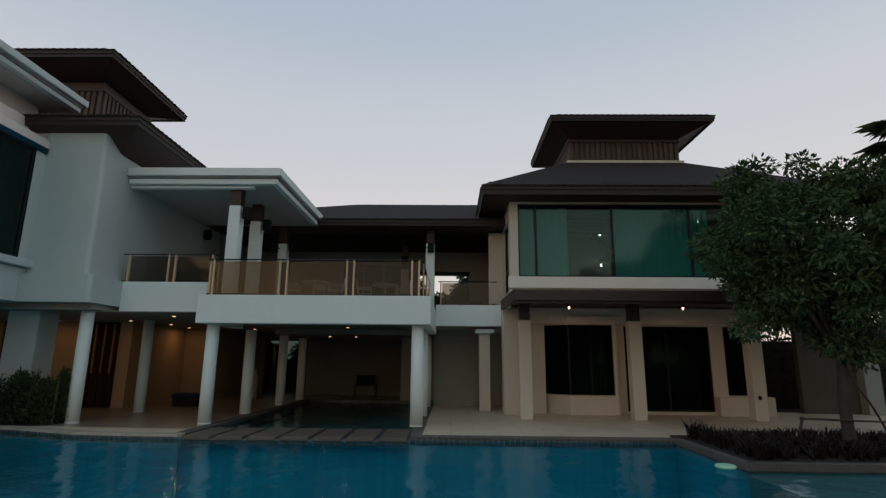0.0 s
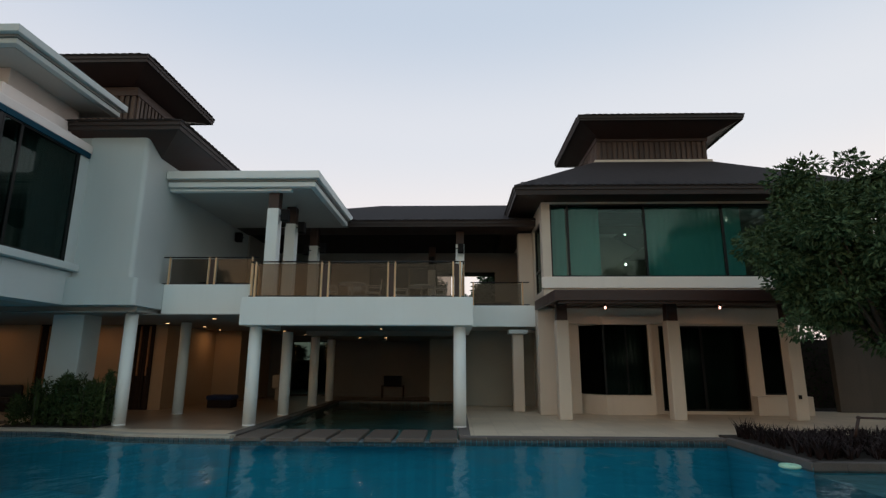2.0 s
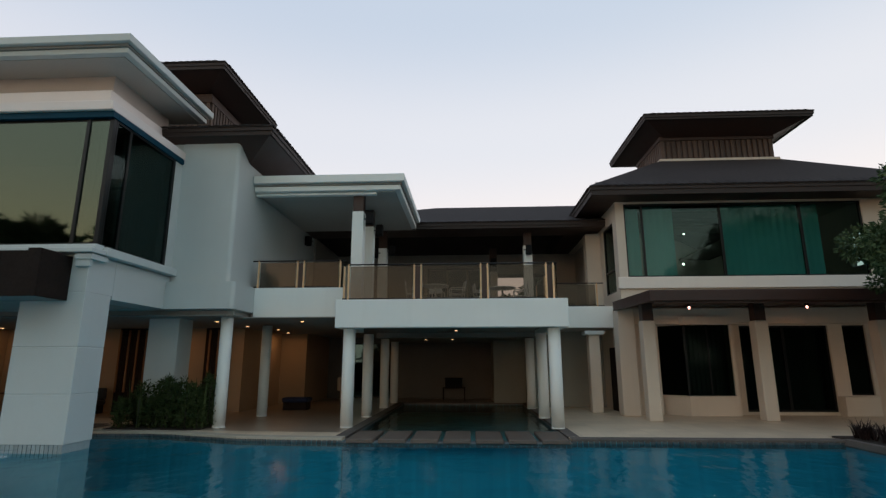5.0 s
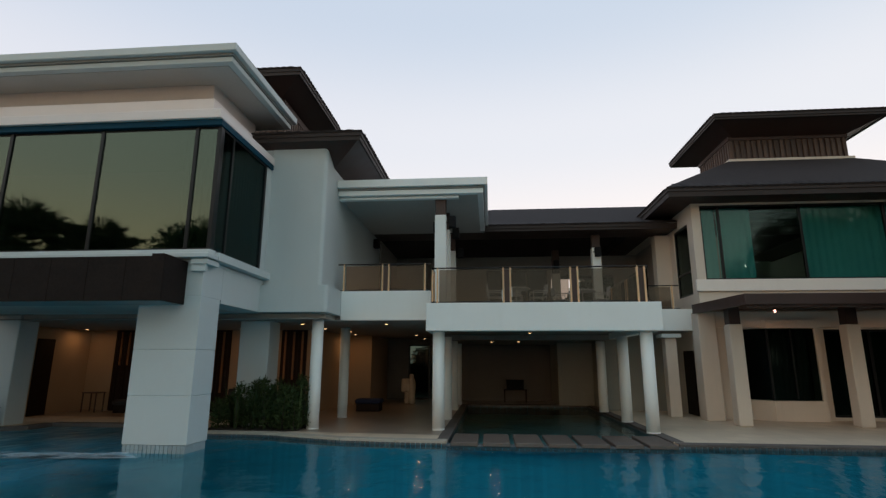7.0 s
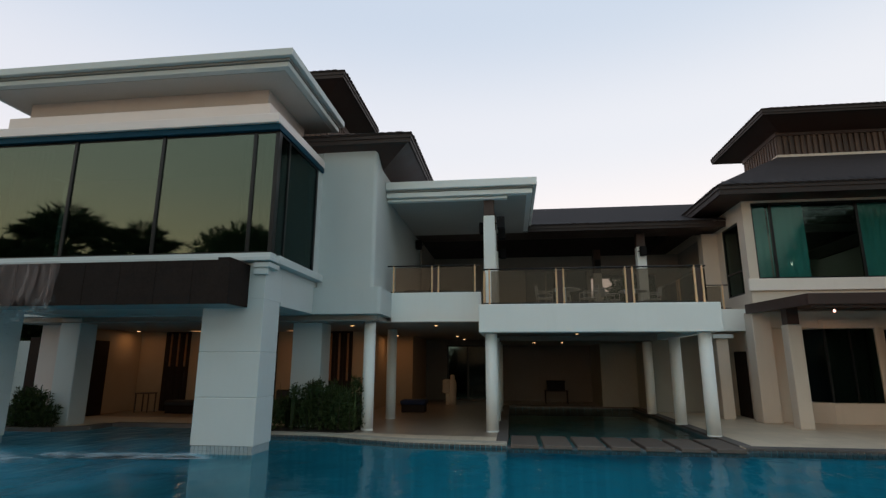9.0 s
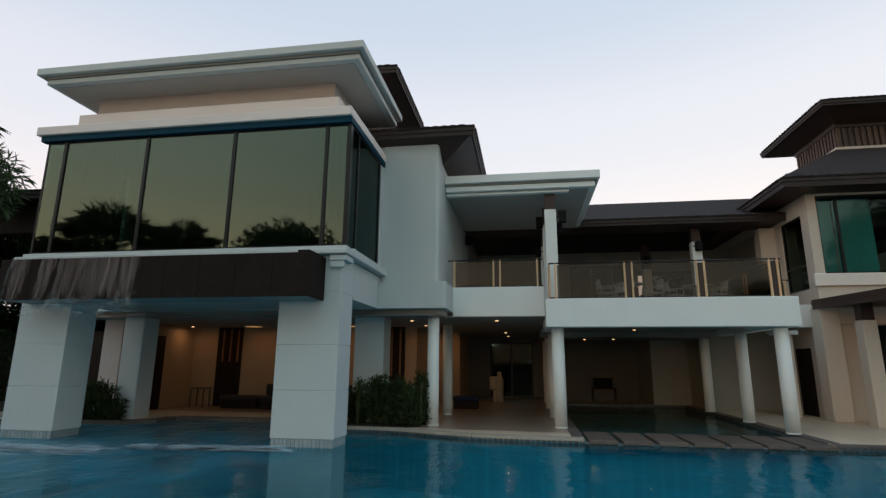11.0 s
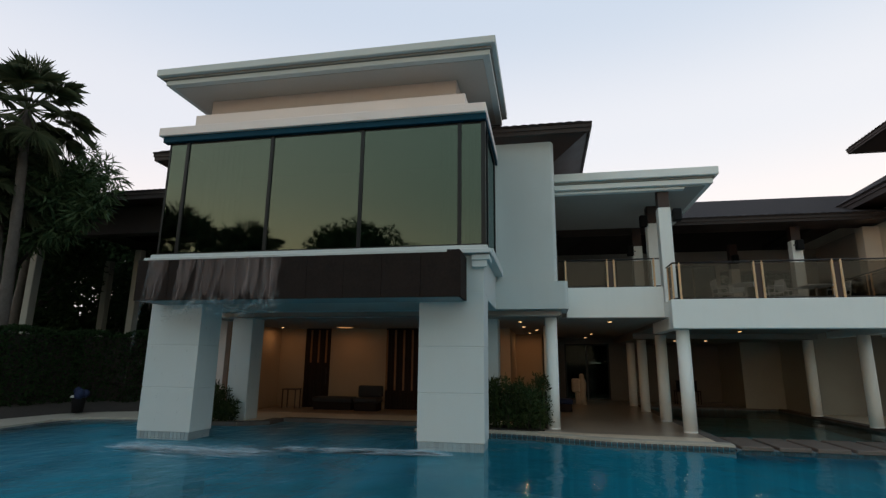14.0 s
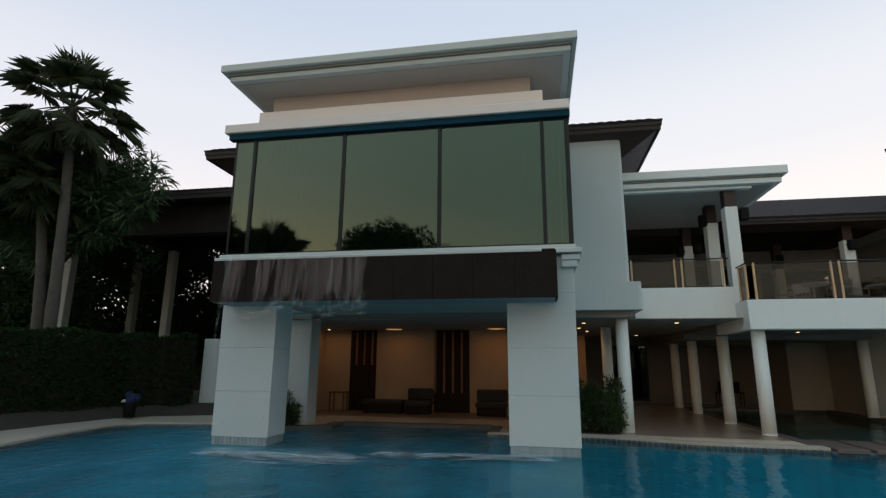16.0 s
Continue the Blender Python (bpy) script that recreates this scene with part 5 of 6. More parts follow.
balustrade([(-0.5, 19.62), (1.7, 19.62)], 3.78, 4.66, [0.1, 1.95], "link railing of bronze glass with a wooden post")


# ---- terrace columns, loudspeakers and furniture ----
def terrace_column(x, y, z0, z1, z2):
    o = thing("terrace_column", (x, y, z0), "white square terrace column with a dark timber head", "column", "terrace columns")
    part("shaft", S().box(x - 0.18, x + 0.18, y - 0.18, y + 0.18, z0, z1, 0.012), BRIGHT, o)
    part("head", S().box(x - 0.165, x + 0.165, y - 0.165, y + 0.165, z1 + 0.002, z2, 0.008), BROWN, o, "dark timber column head")
    return o


terrace_column(-6.79, 15.88, 3.5, 6.45, 7.03)
terrace_column(-6.80, 17.67, 3.5, 6.42, 7.03)
terrace_column(-6.80, 20.7, 3.5, 6.3, 7.03)
terrace_column(-0.88, 21.31, 3.5, 6.48, 7.03)
terrace_column(-2.17, 24.19, 3.5, 5.9, 7.0)


def loudspeaker(x, y, z, turn):
    o = thing("loudspeaker", (x, y, z), "black loudspeaker bracketed to a terrace column", "loudspeaker", "terrace loudspeakers")
    body = part("cabinet", S().box(x - 0.12, x + 0.12, y - 0.11, y + 0.11, z - 0.19, z + 0.19, 0.02), BLACK, o)
    part("grille", S().box(x - 0.1, x + 0.1, y - 0.125, y - 0.108, z - 0.17, z + 0.17, 0.006), BLACK, body)
    part("bracket", S().tube([(x, y, z), (x - turn * 0.2, y + 0.02, z)], 0.02, 8), RAILSTEEL, o)
    return o


for x, y, z, t in ((-6.42, 15.8, 6.22, 1), (-7.08, 17.5, 6.5, -1), (-6.42, 17.6, 6.3, 1), (-7.08, 20.5, 6.1, -1), (-6.42, 20.6, 6.2, 1), (-0.85, 21.0, 6.27, 1), (-9.9, 20.6, 6.66, -1), (-2.17, 23.88, 6.3, -1)):
    loudspeaker(x, y, z, t)


def tube_chair(x, y, turn):
    """A white tube-framed terrace chair, built at the origin and placed."""
    o = thing("terrace_chair", (0, 0, 0), "white tube-framed terrace chair with a thin seat", "chair", "terrace chairs")
    for sx in (-1, 1):
        part("leg", S().tube([(sx * 0.22, -0.22, 0), (sx * 0.22, -0.22, 0.64)], 0.013, 8), CHAIRWHITE, o)
        part("leg", S().tube([(sx * 0.22, 0.24, 0), (sx * 0.22, 0.20, 0.45), (sx * 0.21, 0.27, 0.86)], 0.013, 8), CHAIRWHITE, o)
        part("armrest", S().tube([(sx * 0.22, -0.22, 0.64), (sx * 0.22, 0.23, 0.64)], 0.015, 8), CHAIRWHITE, o)
    part("seat", S().box(-0.23, 0.23, -0.23, 0.22, 0.42, 0.45, 0.012), CHAIRWHITE, o)
    part("backrest", S().box(-0.2, 0.2, 0.235, 0.26, 0.56, 0.86, 0.008), CHAIRWHITE, o)
    o.matrix_basis = pose(x, y, 3.452, 0, 0, turn)
    return o


first_chair = tube_chair(-5.1, 16.6, 95)
for x, y, turn in ((-3.7, 16.7, -80), (-2.9, 17.4, 100), (-1.6, 17.3, -90), (-4.4, 17.6, 170)):
    copy_thing(first_chair, pose(x, y, 3.452, 0, 0, turn))


def round_table(x, y, z):
    o = thing("terrace_table", (x, y, z), "round white terrace table on a slim pedestal", "table", "terrace tables")
    part("tabletop", S().lathe(x, y, [(0.42, z + 0.70), (0.45, z + 0.715), (0.45, z + 0.735), (0.43, z + 0.745)], 28), CHAIRWHITE, o)
    part("pedestal", S().lathe(x, y, [(0.2, z), (0.2, z + 0.02), (0.03, z + 0.04), (0.03, z + 0.70)], 16), CHAIRWHITE, o)
    return o


round_table(-4.4, 16.7, 3.45)
round_table(-2.2, 17.3, 3.45)


def sofa(x, y, z, w):
    o = thing("terrace_sofa", (x, y, z), "dark upholstered terrace sofa", "sofa", "terrace sofas")
    part("seat", S().box(x - w / 2, x + w / 2, y - 0.4, y + 0.4, z + 0.12, z + 0.44, 0.05), FABRIC, o)
    part("backrest", S().box(x - w / 2, x + w / 2, y + 0.25, y + 0.42, z + 0.44, z + 0.85, 0.06), FABRIC, o)
    for s_ in (-1, 1):
        part("armrest", S().box(x + s_ * w / 2 - 0.09, x + s_ * w / 2 + 0.09, y - 0.4, y + 0.42, z + 0.10, z + 0.64, 0.05), FABRIC, o)
        for t in (-1, 1):
            part("foot", S().box(x + s_ * (w / 2 - 0.1) - 0.03, x + s_ * (w / 2 - 0.1) + 0.03, y + t * 0.32 - 0.03, y + t * 0.32 + 0.03, z, z + 0.12, 0.004), BLACK, o)
    return o


sofa(-9.0, 17.2, 3.5, 1.7)
sofa(-2.3, 22.4, 3.45, 1.9)
sofa(0.6, 23.2, 3.5, 1.6)

# ---- guest house ----
guest = thing("guest_house", (7.5, 20, 0), "cream two-storey guest house with teal glass and a brown hipped roof", "house")
part("upper_wall", wall_with_holes("x", 18.92, 0.25, 2.14, 13.2, 3.58, 7.8, [(2.45, 10.95, 4.76, 7.52)]), CREAM, guest)
part("side_wall", wall_with_holes("y", 2.14, 0.25, 19.17, 29.0, 2.9, 8.36, [(19.42, 20.95, 4.3, 6.95)]), CREAM, guest)
part("side_pilaster", S().box(1.55, 2.138, 21.4, 21.9, 2.9, 7.0, 0.01), CREAM, guest)
part("far_wall", wall_with_holes("y", 13.0, 0.2, 19.17, 29.0, 3.5, 8.36, [(21.7, 22.7, 5.7, 7.1)]), DARKROOM, guest)
part("sill_band", S().box(2.06, 13.26, 18.84, 18.918, 4.34, 4.76, 0.012), SILLPAINT, guest)
bigwin = part("window", frame_ring("x", 18.98, 0.08, 2.45, 10.95, 4.76, 7.52, 0.06), FRAME, guest)
gm = [2.45, 3.11, 5.94, 8.8, 10.95]
for a, b in zip(gm, gm[1:]):
    part("pane", S().box(a + 0.01, b - 0.01, 19.0, 19.015, 4.80, 7.48, 0.002), GLASS_TEAL, bigwin)
for x in gm:
    part("mullion", S().box(x - 0.04, x + 0.04, 18.965, 19.08, 4.76, 7.52, 0.006), FRAME, bigwin)
sw = part("side_window", frame_ring("y", 2.18, 0.08, 19.42, 20.95, 4.3, 6.95, 0.06), FRAME, guest)
part("pane", S().box(2.22, 2.235, 19.48, 20.89, 4.3, 6.95, 0.002), GLASS_SIDE, sw)
part("transom", S().box(2.17, 2.27, 19.48, 20.89, 5.15, 5.2, 0.004), FRAME, sw)
part("upper_floor", S().box(2.39, 13.0, 19.17, 29.0, 4.2, 4.32, 0.004), DARKROOM, guest)
part("upper_ceiling", S().prism([(2.39, 19.17), (13.0, 19.17), (13.0, 29.0), (2.39, 29.0)], 8.35, 8.4), DARKROOM, guest)
part("inner_wall", S().box(2.39, 13.0, 28.0, 28.2, 4.32, 8.35, 0.004), DARKROOM, guest)
for a, b in ((2.5, 3.08), (3.14, 4.34), (6.08, 9.62)):
    curtain(a, b, 19.3, 4.34, 7.5, bigwin, 0.016, 0.26, TEALCURTAIN, "sheer teal curtain in soft folds")
# the second bulb is added for the first one's mirror image in the room
for x, y, z in ((7.59, 26.3, 8.14), (7.95, 27.6, 6.8), (11.51, 23.9, 8.21), (11.63, 26.2, 8.28), (9.71, 26.0, 8.12)):
    o = thing("hanging_bulb", (x, y, 8.35), "small lit bulb hanging inside the guest room", "lamp", "hanging bulbs")
    part("cord", S().tube([(x, y, 8.35), (x, y, z + 0.05)], 0.006, 6), BLACK, o)
    part("bulb", S().lathe(x, y, [(0.015, z - 0.06), (0.04, z - 0.04), (0.046, z), (0.03, z + 0.05), (0.012, z + 0.07)], 14), LIGHT_BULB, o)
    if x in (7.59, 9.71):
        lamp(x, y, z - 0.08, 5.0, (1.0, 0.85, 0.72), 0.08)
hip_roof(guest, (1.06, 14.2, 18.0, 29.4), 7.96, (5.18, 10.07, 22.0, 25.3), 10.4, 0.36, drop=0.06, inset=1.15)
louvre_storey(guest, 5.2, 10.07, 22.0, 25.3, 10.44, 11.32)
hip_roof(guest, (4.18, 11.18, 20.8, 26.5), 12.07, (7.4, 8.0, 23.5, 23.7), 13.2, 0.26, name="lantern_roof", drop=0.42, inset=1.25)
# brown canopy over the terrace
def sloped_box(x0, x1, y0, y1, za, zb, ha, hb):
    """A box whose front edge lies at za and back edge at zb, ha and hb high."""
    v = [(x, y, z) for x in (x0, x1) for y, z in ((y0, za), (y1, zb), (y1, zb + hb), (y0, za + ha))]
    return S().add(v, [(0, 1, 2, 3), (4, 5, 6, 7), (0, 1, 5, 4), (1, 2, 6, 5), (2, 3, 7, 6), (3, 0, 4, 7)])


canopy = part("canopy", sloped_box(1.86, 13.6, 14.84, 18.915, 3.60, 3.70, 0.10, 0.10), BROWN, guest, "dark brown timber canopy over the terrace")
part("canopy_fascia", S().box(1.74, 13.7, 14.74, 14.835, 3.43, 3.735, 0.01), BROWN, canopy)
part("canopy_fascia", sloped_box(1.74, 1.855, 14.84, 18.62, 3.43, 3.52, 0.305, 0.315), BROWN, canopy)
part("canopy_drip", S().box(1.86, 13.6, 14.845, 14.93, 3.36, 3.44, 0.006), BROWN, canopy)
for k in range(19):
    part("canopy_board", sloped_box(1.87 + k * 0.615, 1.87 + k * 0.615 + 0.595, 14.84, 18.6, 3.565, 3.655, 0.033, 0.033), BROWN, canopy)
for x in (3.9, 7.65):
    o = thing("canopy_lamp", (x, 17.5, 3.62), "small bright bulb under the brown canopy", "ceiling light", "canopy lamps")
    part("socket", S().lathe(x, 17.5, [(0.05, 3.63), (0.05, 3.57), (0.03, 3.55)], 16), BLACK, o)
    part("bulb", S().lathe(x, 17.5, [(0.018, 3.55), (0.03, 3.53), (0.036, 3.50), (0.024, 3.465), (0.008, 3.455)], 16), LIGHT_ROSY, o)
    lamp(x, 17.5, 3.40, 2.6, (1.0, 0.56, 0.36), 0.1)
part("canopy_beam", S().box(2.2, 13.2, 18.6, 18.9, 3.05, 3.60, 0.01), CREAM, guest)
# ground floor front
lower_holes = [(6.1, 9.1, 0.1, 3.0), (9.58, 10.35, 0.65, 3.0), (3.3, 5.68, 0.0, 3.02)]
part("lower_wall", wall_with_holes("x", 18.9, 0.25, 2.14, 10.9, 0.0, 3.55, lower_holes), CREAM, guest)
part("lower_plinth", S().box(9.1, 10.95, 18.55, 18.895, 0.0, 0.62, 0.012), CREAM, guest)
part("lower_side", S().box(2.14, 2.34, 19.15, 24.0, 0.0, 2.9, 0.004), CREAM, guest)
part("lower_side_door", S().box(2.10, 2.138, 19.9, 20.9, 0.0, 2.3, 0.006), DOORWOOD, guest, "dark timber side door")
part("lower_room_back", S().box(2.4, 10.9, 23.0, 23.2, 0.0, 3.45, 0.004), ROOM, guest)
part("lower_end_wall", S().box(10.7, 10.9, 19.152, 23.0, 0.0, 3.45, 0.004), CREAM, guest)
part("lower_room_ceiling", S().box(2.4, 13.0, 19.15, 23.0, 3.45, 3.5, 0.004), ROOM, guest)
bay = part("bay", S().prism([(3.28, 19.3), (4.05, 18.5), (5.70, 18.5), (5.70, 18.89), (5.6, 19.3)], 0.0, 0.64), CREAM, guest)
part("bay_head", S().prism([(3.28, 19.3), (4.05, 18.5), (5.70, 18.5), (5.70, 18.89), (5.6, 19.3)], 3.02, 3.3), CREAM, guest)
part("bay_jamb", S().box(5.58, 5.70, 18.5, 18.89, 0.642, 3.018, 0.006), CREAM, bay)
part("pane", S().box(4.1, 5.56, 18.54, 18.555, 0.66, 3.0, 0.002), GLASS_DARK, bay)
part("pane", S().prism([(3.32, 19.28), (4.05, 18.53), (4.065, 18.545), (3.335, 19.295)], 0.66, 3.0), GLASS_DARK, bay)
part("mullion", S().box(4.03, 4.10, 18.52, 18.59, 0.642, 3.018, 0.006), FRAME, bay)
part("mullion", S().box(4.80, 4.85, 18.53, 18.57, 0.642, 3.018, 0.006), FRAME, bay)
gd = part("sliding_door", frame_ring("x", 18.98, 0.08, 6.1, 9.1, 0.1, 3.0, 0.07), FRAME, guest)
for a in (6.17, 7.6):
    part("pane", S().box(a, a + 1.42, 19.0, 19.012, 0.16, 2.93, 0.002), GLASS_DARK, gd)
part("mullion", S().box(7.56, 7.64, 18.97, 19.07, 0.16, 2.93, 0.004), FRAME, gd)
nw = part("narrow_window", frame_ring("x", 18.98, 0.08, 9.58, 10.35, 0.65, 3.0, 0.05), FRAME, guest)
part("pane", S().box(9.63, 10.3, 19.0, 19.012, 0.65, 3.0, 0.002), GLASS_DARK, nw)
curtain(6.25, 8.9, 19.3, 0.12, 2.95, gd)
curtain(4.15, 5.5, 18.9, 0.66, 3.0, bay)


# ---- plants ----
def leaf_cloud(spots, count, length, width, seed, droop=0.3):
    """Many small bent leaves round the given spots (x, y, z, radius)."""
    rnd = random.Random(seed)
    verts, faces = [], []
    total = sum(r ** 2 for _, _, _, r in spots)
    for x, y, z, r in spots:
        for _ in range(max(4, int(count * r * r / total))):
            d = Vector((rnd.gauss(0, 1), rnd.gauss(0, 1), rnd.gauss(0, 1))).normalized()
            p = Vector((x, y, z)) + Vector((d.x, d.y, d.z * 0.8)) * r * (rnd.random() ** 0.45)
            a = (d + Vector((rnd.gauss(0, 0.6), rnd.gauss(0, 0.6), rnd.gauss(0, 0.5) - droop))).normalized()
            side = a.cross(Vector((rnd.gauss(0, 1), rnd.gauss(0, 1), rnd.gauss(0, 1)))).normalized()
            up = side.cross(a)
            L, W = length * rnd.uniform(0.6, 1.3), width * rnd.uniform(0.6, 1.3)
            k = len(verts)
            verts += [tuple(p), tuple(p + a * L * 0.5 + side * W * 0.5 + up * L * 0.06), tuple(p + a * L - up * L * 0.10), tuple(p + a * L * 0.5 - side * W * 0.5 + up * L * 0.06)]
            faces += [(k, k + 1, k + 2), (k, k + 2, k + 3)]
    s = S()
    s.v, s.f, s.s = verts, faces, [False] * len(faces)
    return s


def branch_tree(name, x, y, trunk_h, r0, crown, label, seed, leaves=9000, leaf=(0.20, 0.085), limbs=7, lean=(0.0, 0.0), spot=0.62, bark=None, leafmat=None, clumps=60, base=0.0, extra=()):
    """A tree: crooked trunk, limbs that fork, and a crown of leaf clumps in an uneven body (cx, cy, cz, rx, ry, rz)."""
    rnd = random.Random(seed)
    o = thing(name, (x, y, base), label, "tree")
    cx, cy, cz, rx, ry, rz = crown
    top = Vector((x + lean[0], y + lean[1], base + trunk_h))
    mid = Vector((x, y, base)).lerp(top, 0.5) + Vector((rnd.uniform(-0.1, 0.1), rnd.uniform(-0.1, 0.1), 0))
    part("trunk", S().tube([(x, y, base - 0.1), (x, y, base + 0.12), tuple(mid), tuple(top)], [r0 * 1.35, r0 * 1.05, r0 * 0.85, r0 * 0.7], 12), bark or BARK, o)
    spots = []
    for _ in range(clumps):
        d = Vector((rnd.gauss(0, 1), rnd.gauss(0, 1), rnd.gauss(0, 1))).normalized() * rnd.uniform(0.55, 1.0)
        spots.append((cx + d.x * rx, cy + d.y * ry, cz + d.z * rz, spot * rnd.uniform(0.35, 1.3)))
    spots += list(extra)
    for k in range(limbs):
        q = Vector(spots[k * max(1, clumps // limbs)][:3])
        a = top.lerp(q, 0.5) + Vector((rnd.uniform(-0.2, 0.2), rnd.uniform(-0.2, 0.2), rnd.uniform(-0.1, 0.3)))
        part("limb", S().tube([tuple(top - Vector((0, 0, 0.15))), tuple(a), tuple(q)], [r0 * 0.55, r0 * 0.32, r0 * 0.12], 8), bark or BARK, o)
    part("crown", leaf_cloud(spots, leaves, leaf[0], leaf[1], seed + 1), leafmat or LEAF, o, "", fix=False)
    return o


def fan_palm(x, y, h, r0, crown_r, label, seed, fronds=30, base=0.0, lean=(0, 0), sweep=125, reach=1.0):
    """A fan palm: slim ringed trunk and stiff fans of narrow blades on long stalks, the lowest hanging."""
    rnd = random.Random(seed)
    o = thing("fan_palm", (x, y, base), label, "palm tree", "fan palms")
    pts = [(x + lean[0] * t * t, y + lean[1] * t * t, base - 0.1 + (h + 0.1) * t) for t in [i / 14 for i in range(15)]]
    part("trunk", S().tube(pts, [r0 * (1.35 - 0.45 * i / 14) * (1.05 if i % 2 else 0.97) for i in range(15)], 12), PALEBARK, o)
    c = Vector(pts[-1])
    for k in range(fronds):
        az = k * 2.39996 + rnd.uniform(-0.25, 0.25)
        el = math.radians(82 - sweep * (k / fronds) ** 0.9 + rnd.uniform(-8, 8))
        d = Vector((math.cos(az) * math.cos(el), math.sin(az) * math.cos(el), math.sin(el)))
        st = crown_r * rnd.uniform(0.42, 0.58) * reach
        p0 = c + Vector((0, 0, 0.05))
        p1 = c + d * st * 0.55
        p2 = c + d * st + Vector((0, 0, -0.10 * st))
        blades = S().tube([tuple(p0), tuple(p1), tuple(p2)], [0.035, 0.025, 0.016], 5)
        a = (p2 - p1).normalized()
        side = a.cross(Vector((0, 0, 1)))
        side = side.normalized() if side.length > 0.05 else Vector((1, 0, 0))
        nrm = side.cross(a)
        m = 28
        for i in range(m):
            ang = math.radians(-115 + 230 * i / (m - 1)) + rnd.uniform(-0.04, 0.04)
            b = (a * math.cos(ang) + side * math.sin(ang)).normalized()
            ln = crown_r * rnd.uniform(0.34, 0.47) * (0.62 + 0.38 * math.cos(ang * 0.6))
            w = b.cross(nrm).normalized() * (0.028 if crown_r < 2.4 else 0.034)
            tip = p2 + b * ln + Vector((0, 0, -0.22 * ln * rnd.uniform(0.5, 1.6)))
            half = p2 + b * ln * 0.55 + nrm * 0.03
            blades.add([tuple(p2), tuple(half + w), tuple(tip), tuple(half - w)], [(0, 1, 2), (0, 2, 3)])
        part("frond", blades, PALMLEAF, o, "", fix=False)
    skirt = S()
    for k in range(260):
        az, z = rnd.uniform(0, 2 * math.pi), rnd.uniform(-0.28, 0.0) * crown_r
        d = Vector((math.cos(az), math.sin(az), 0))
        p = c + d * r0 * 0.8 + Vector((0, 0, z))
        tip = p + d * rnd.uniform(0.15, 0.45) * crown_r * 0.5 + Vector((0, 0, -rnd.uniform(0.25, 0.6) * crown_r * 0.6))
        w = d.cross(Vector((0, 0, 1))) * 0.025
        skirt.add([tuple(p - w), tuple(p + w), tuple(tip)], [(0, 1, 2)])
    part("dry_skirt", skirt, PALEBARK, o, "hanging dry fronds", fix=False)
    return o


def shrub(x0, x1, y0, y1, h, label, seed, count=5000, base=0.0):
    """A dense planting of upright leafy stems."""
    rnd = random.Random(seed)
    o = thing("shrub", ((x0 + x1) / 2, (y0 + y1) / 2, base), label, "shrub", "poolside shrubs")
    stems, spots = S(), []
    for _ in range(34):
        x, y = rnd.uniform(x0, x1), rnd.uniform(y0, y1)
        u = (x - x0) / (x1 - x0)
        hh = h * (0.55 + 0.45 * math.sin(math.pi * min(max(u, 0.05), 0.95))) * rnd.uniform(0.75, 1.15)
        tx, ty = x + rnd.uniform(-0.12, 0.12), y + rnd.uniform(-0.2, 0.12)
        stems.tube([(x, y, base - 0.02), ((x + tx) / 2, (y + ty) / 2, base + hh * 0.5), (tx, ty, base + hh)], [0.02, 0.014, 0.006], 5)
        for k in range(5):
            t = 0.25 + 0.75 * k / 4
            spots.append((x + (tx - x) * t, y + (ty - y) * t, base + hh * t, 0.22 * rnd.uniform(0.6, 1.2) * (1.15 - 0.5 * t)))
    for _ in range(16):
        x, y, hh = rnd.uniform(x0 + 0.1, x1 - 0.05), rnd.uniform(y0, y1), h * rnd.uniform(0.95, 1.3)
        stems.tube([(x, y, base + 0.1), (x + 0.03, y, base + hh)], [0.012, 0.005], 5)
        for k in range(5):
            spots.append((x + 0.02, y, base + hh * (0.8 + 0.055 * k), 0.10 - 0.012 * k))
    part("stems", stems, BARK, o)
    swords = S()
    for _ in range(30):
        x, y, ln = rnd.uniform(x0 + 0.1, x1), rnd.uniform(y0, y1), h * rnd.uniform(0.9, 1.3)
        az, tilt = rnd.uniform(0, 2 * math.pi), rnd.uniform(0.03, 0.22)
        d, w = Vector((math.cos(az), math.sin(az), 0)), Vector((-math.sin(az), math.cos(az), 0)) * 0.032
        p, m, t = Vector((x, y, base)), Vector((x, y, base + ln * 0.6)) + d * tilt * 0.4 * ln, Vector((x, y, base + ln)) + d * tilt * ln
        swords.add([tuple(v) for v in (p - w * 0.6, p + w * 0.6, m + w, m - w, t)], [(0, 1, 2, 3), (3, 2, 4)])
    part("sword_leaves", swords, SHRUBLEAF, o, "stiff upright sword leaves", fix=False)
    part("leaves", leaf_cloud(spots, count, 0.13, 0.038, seed, droop=-0.5), SHRUBLEAF, o, "", fix=False)
    return o


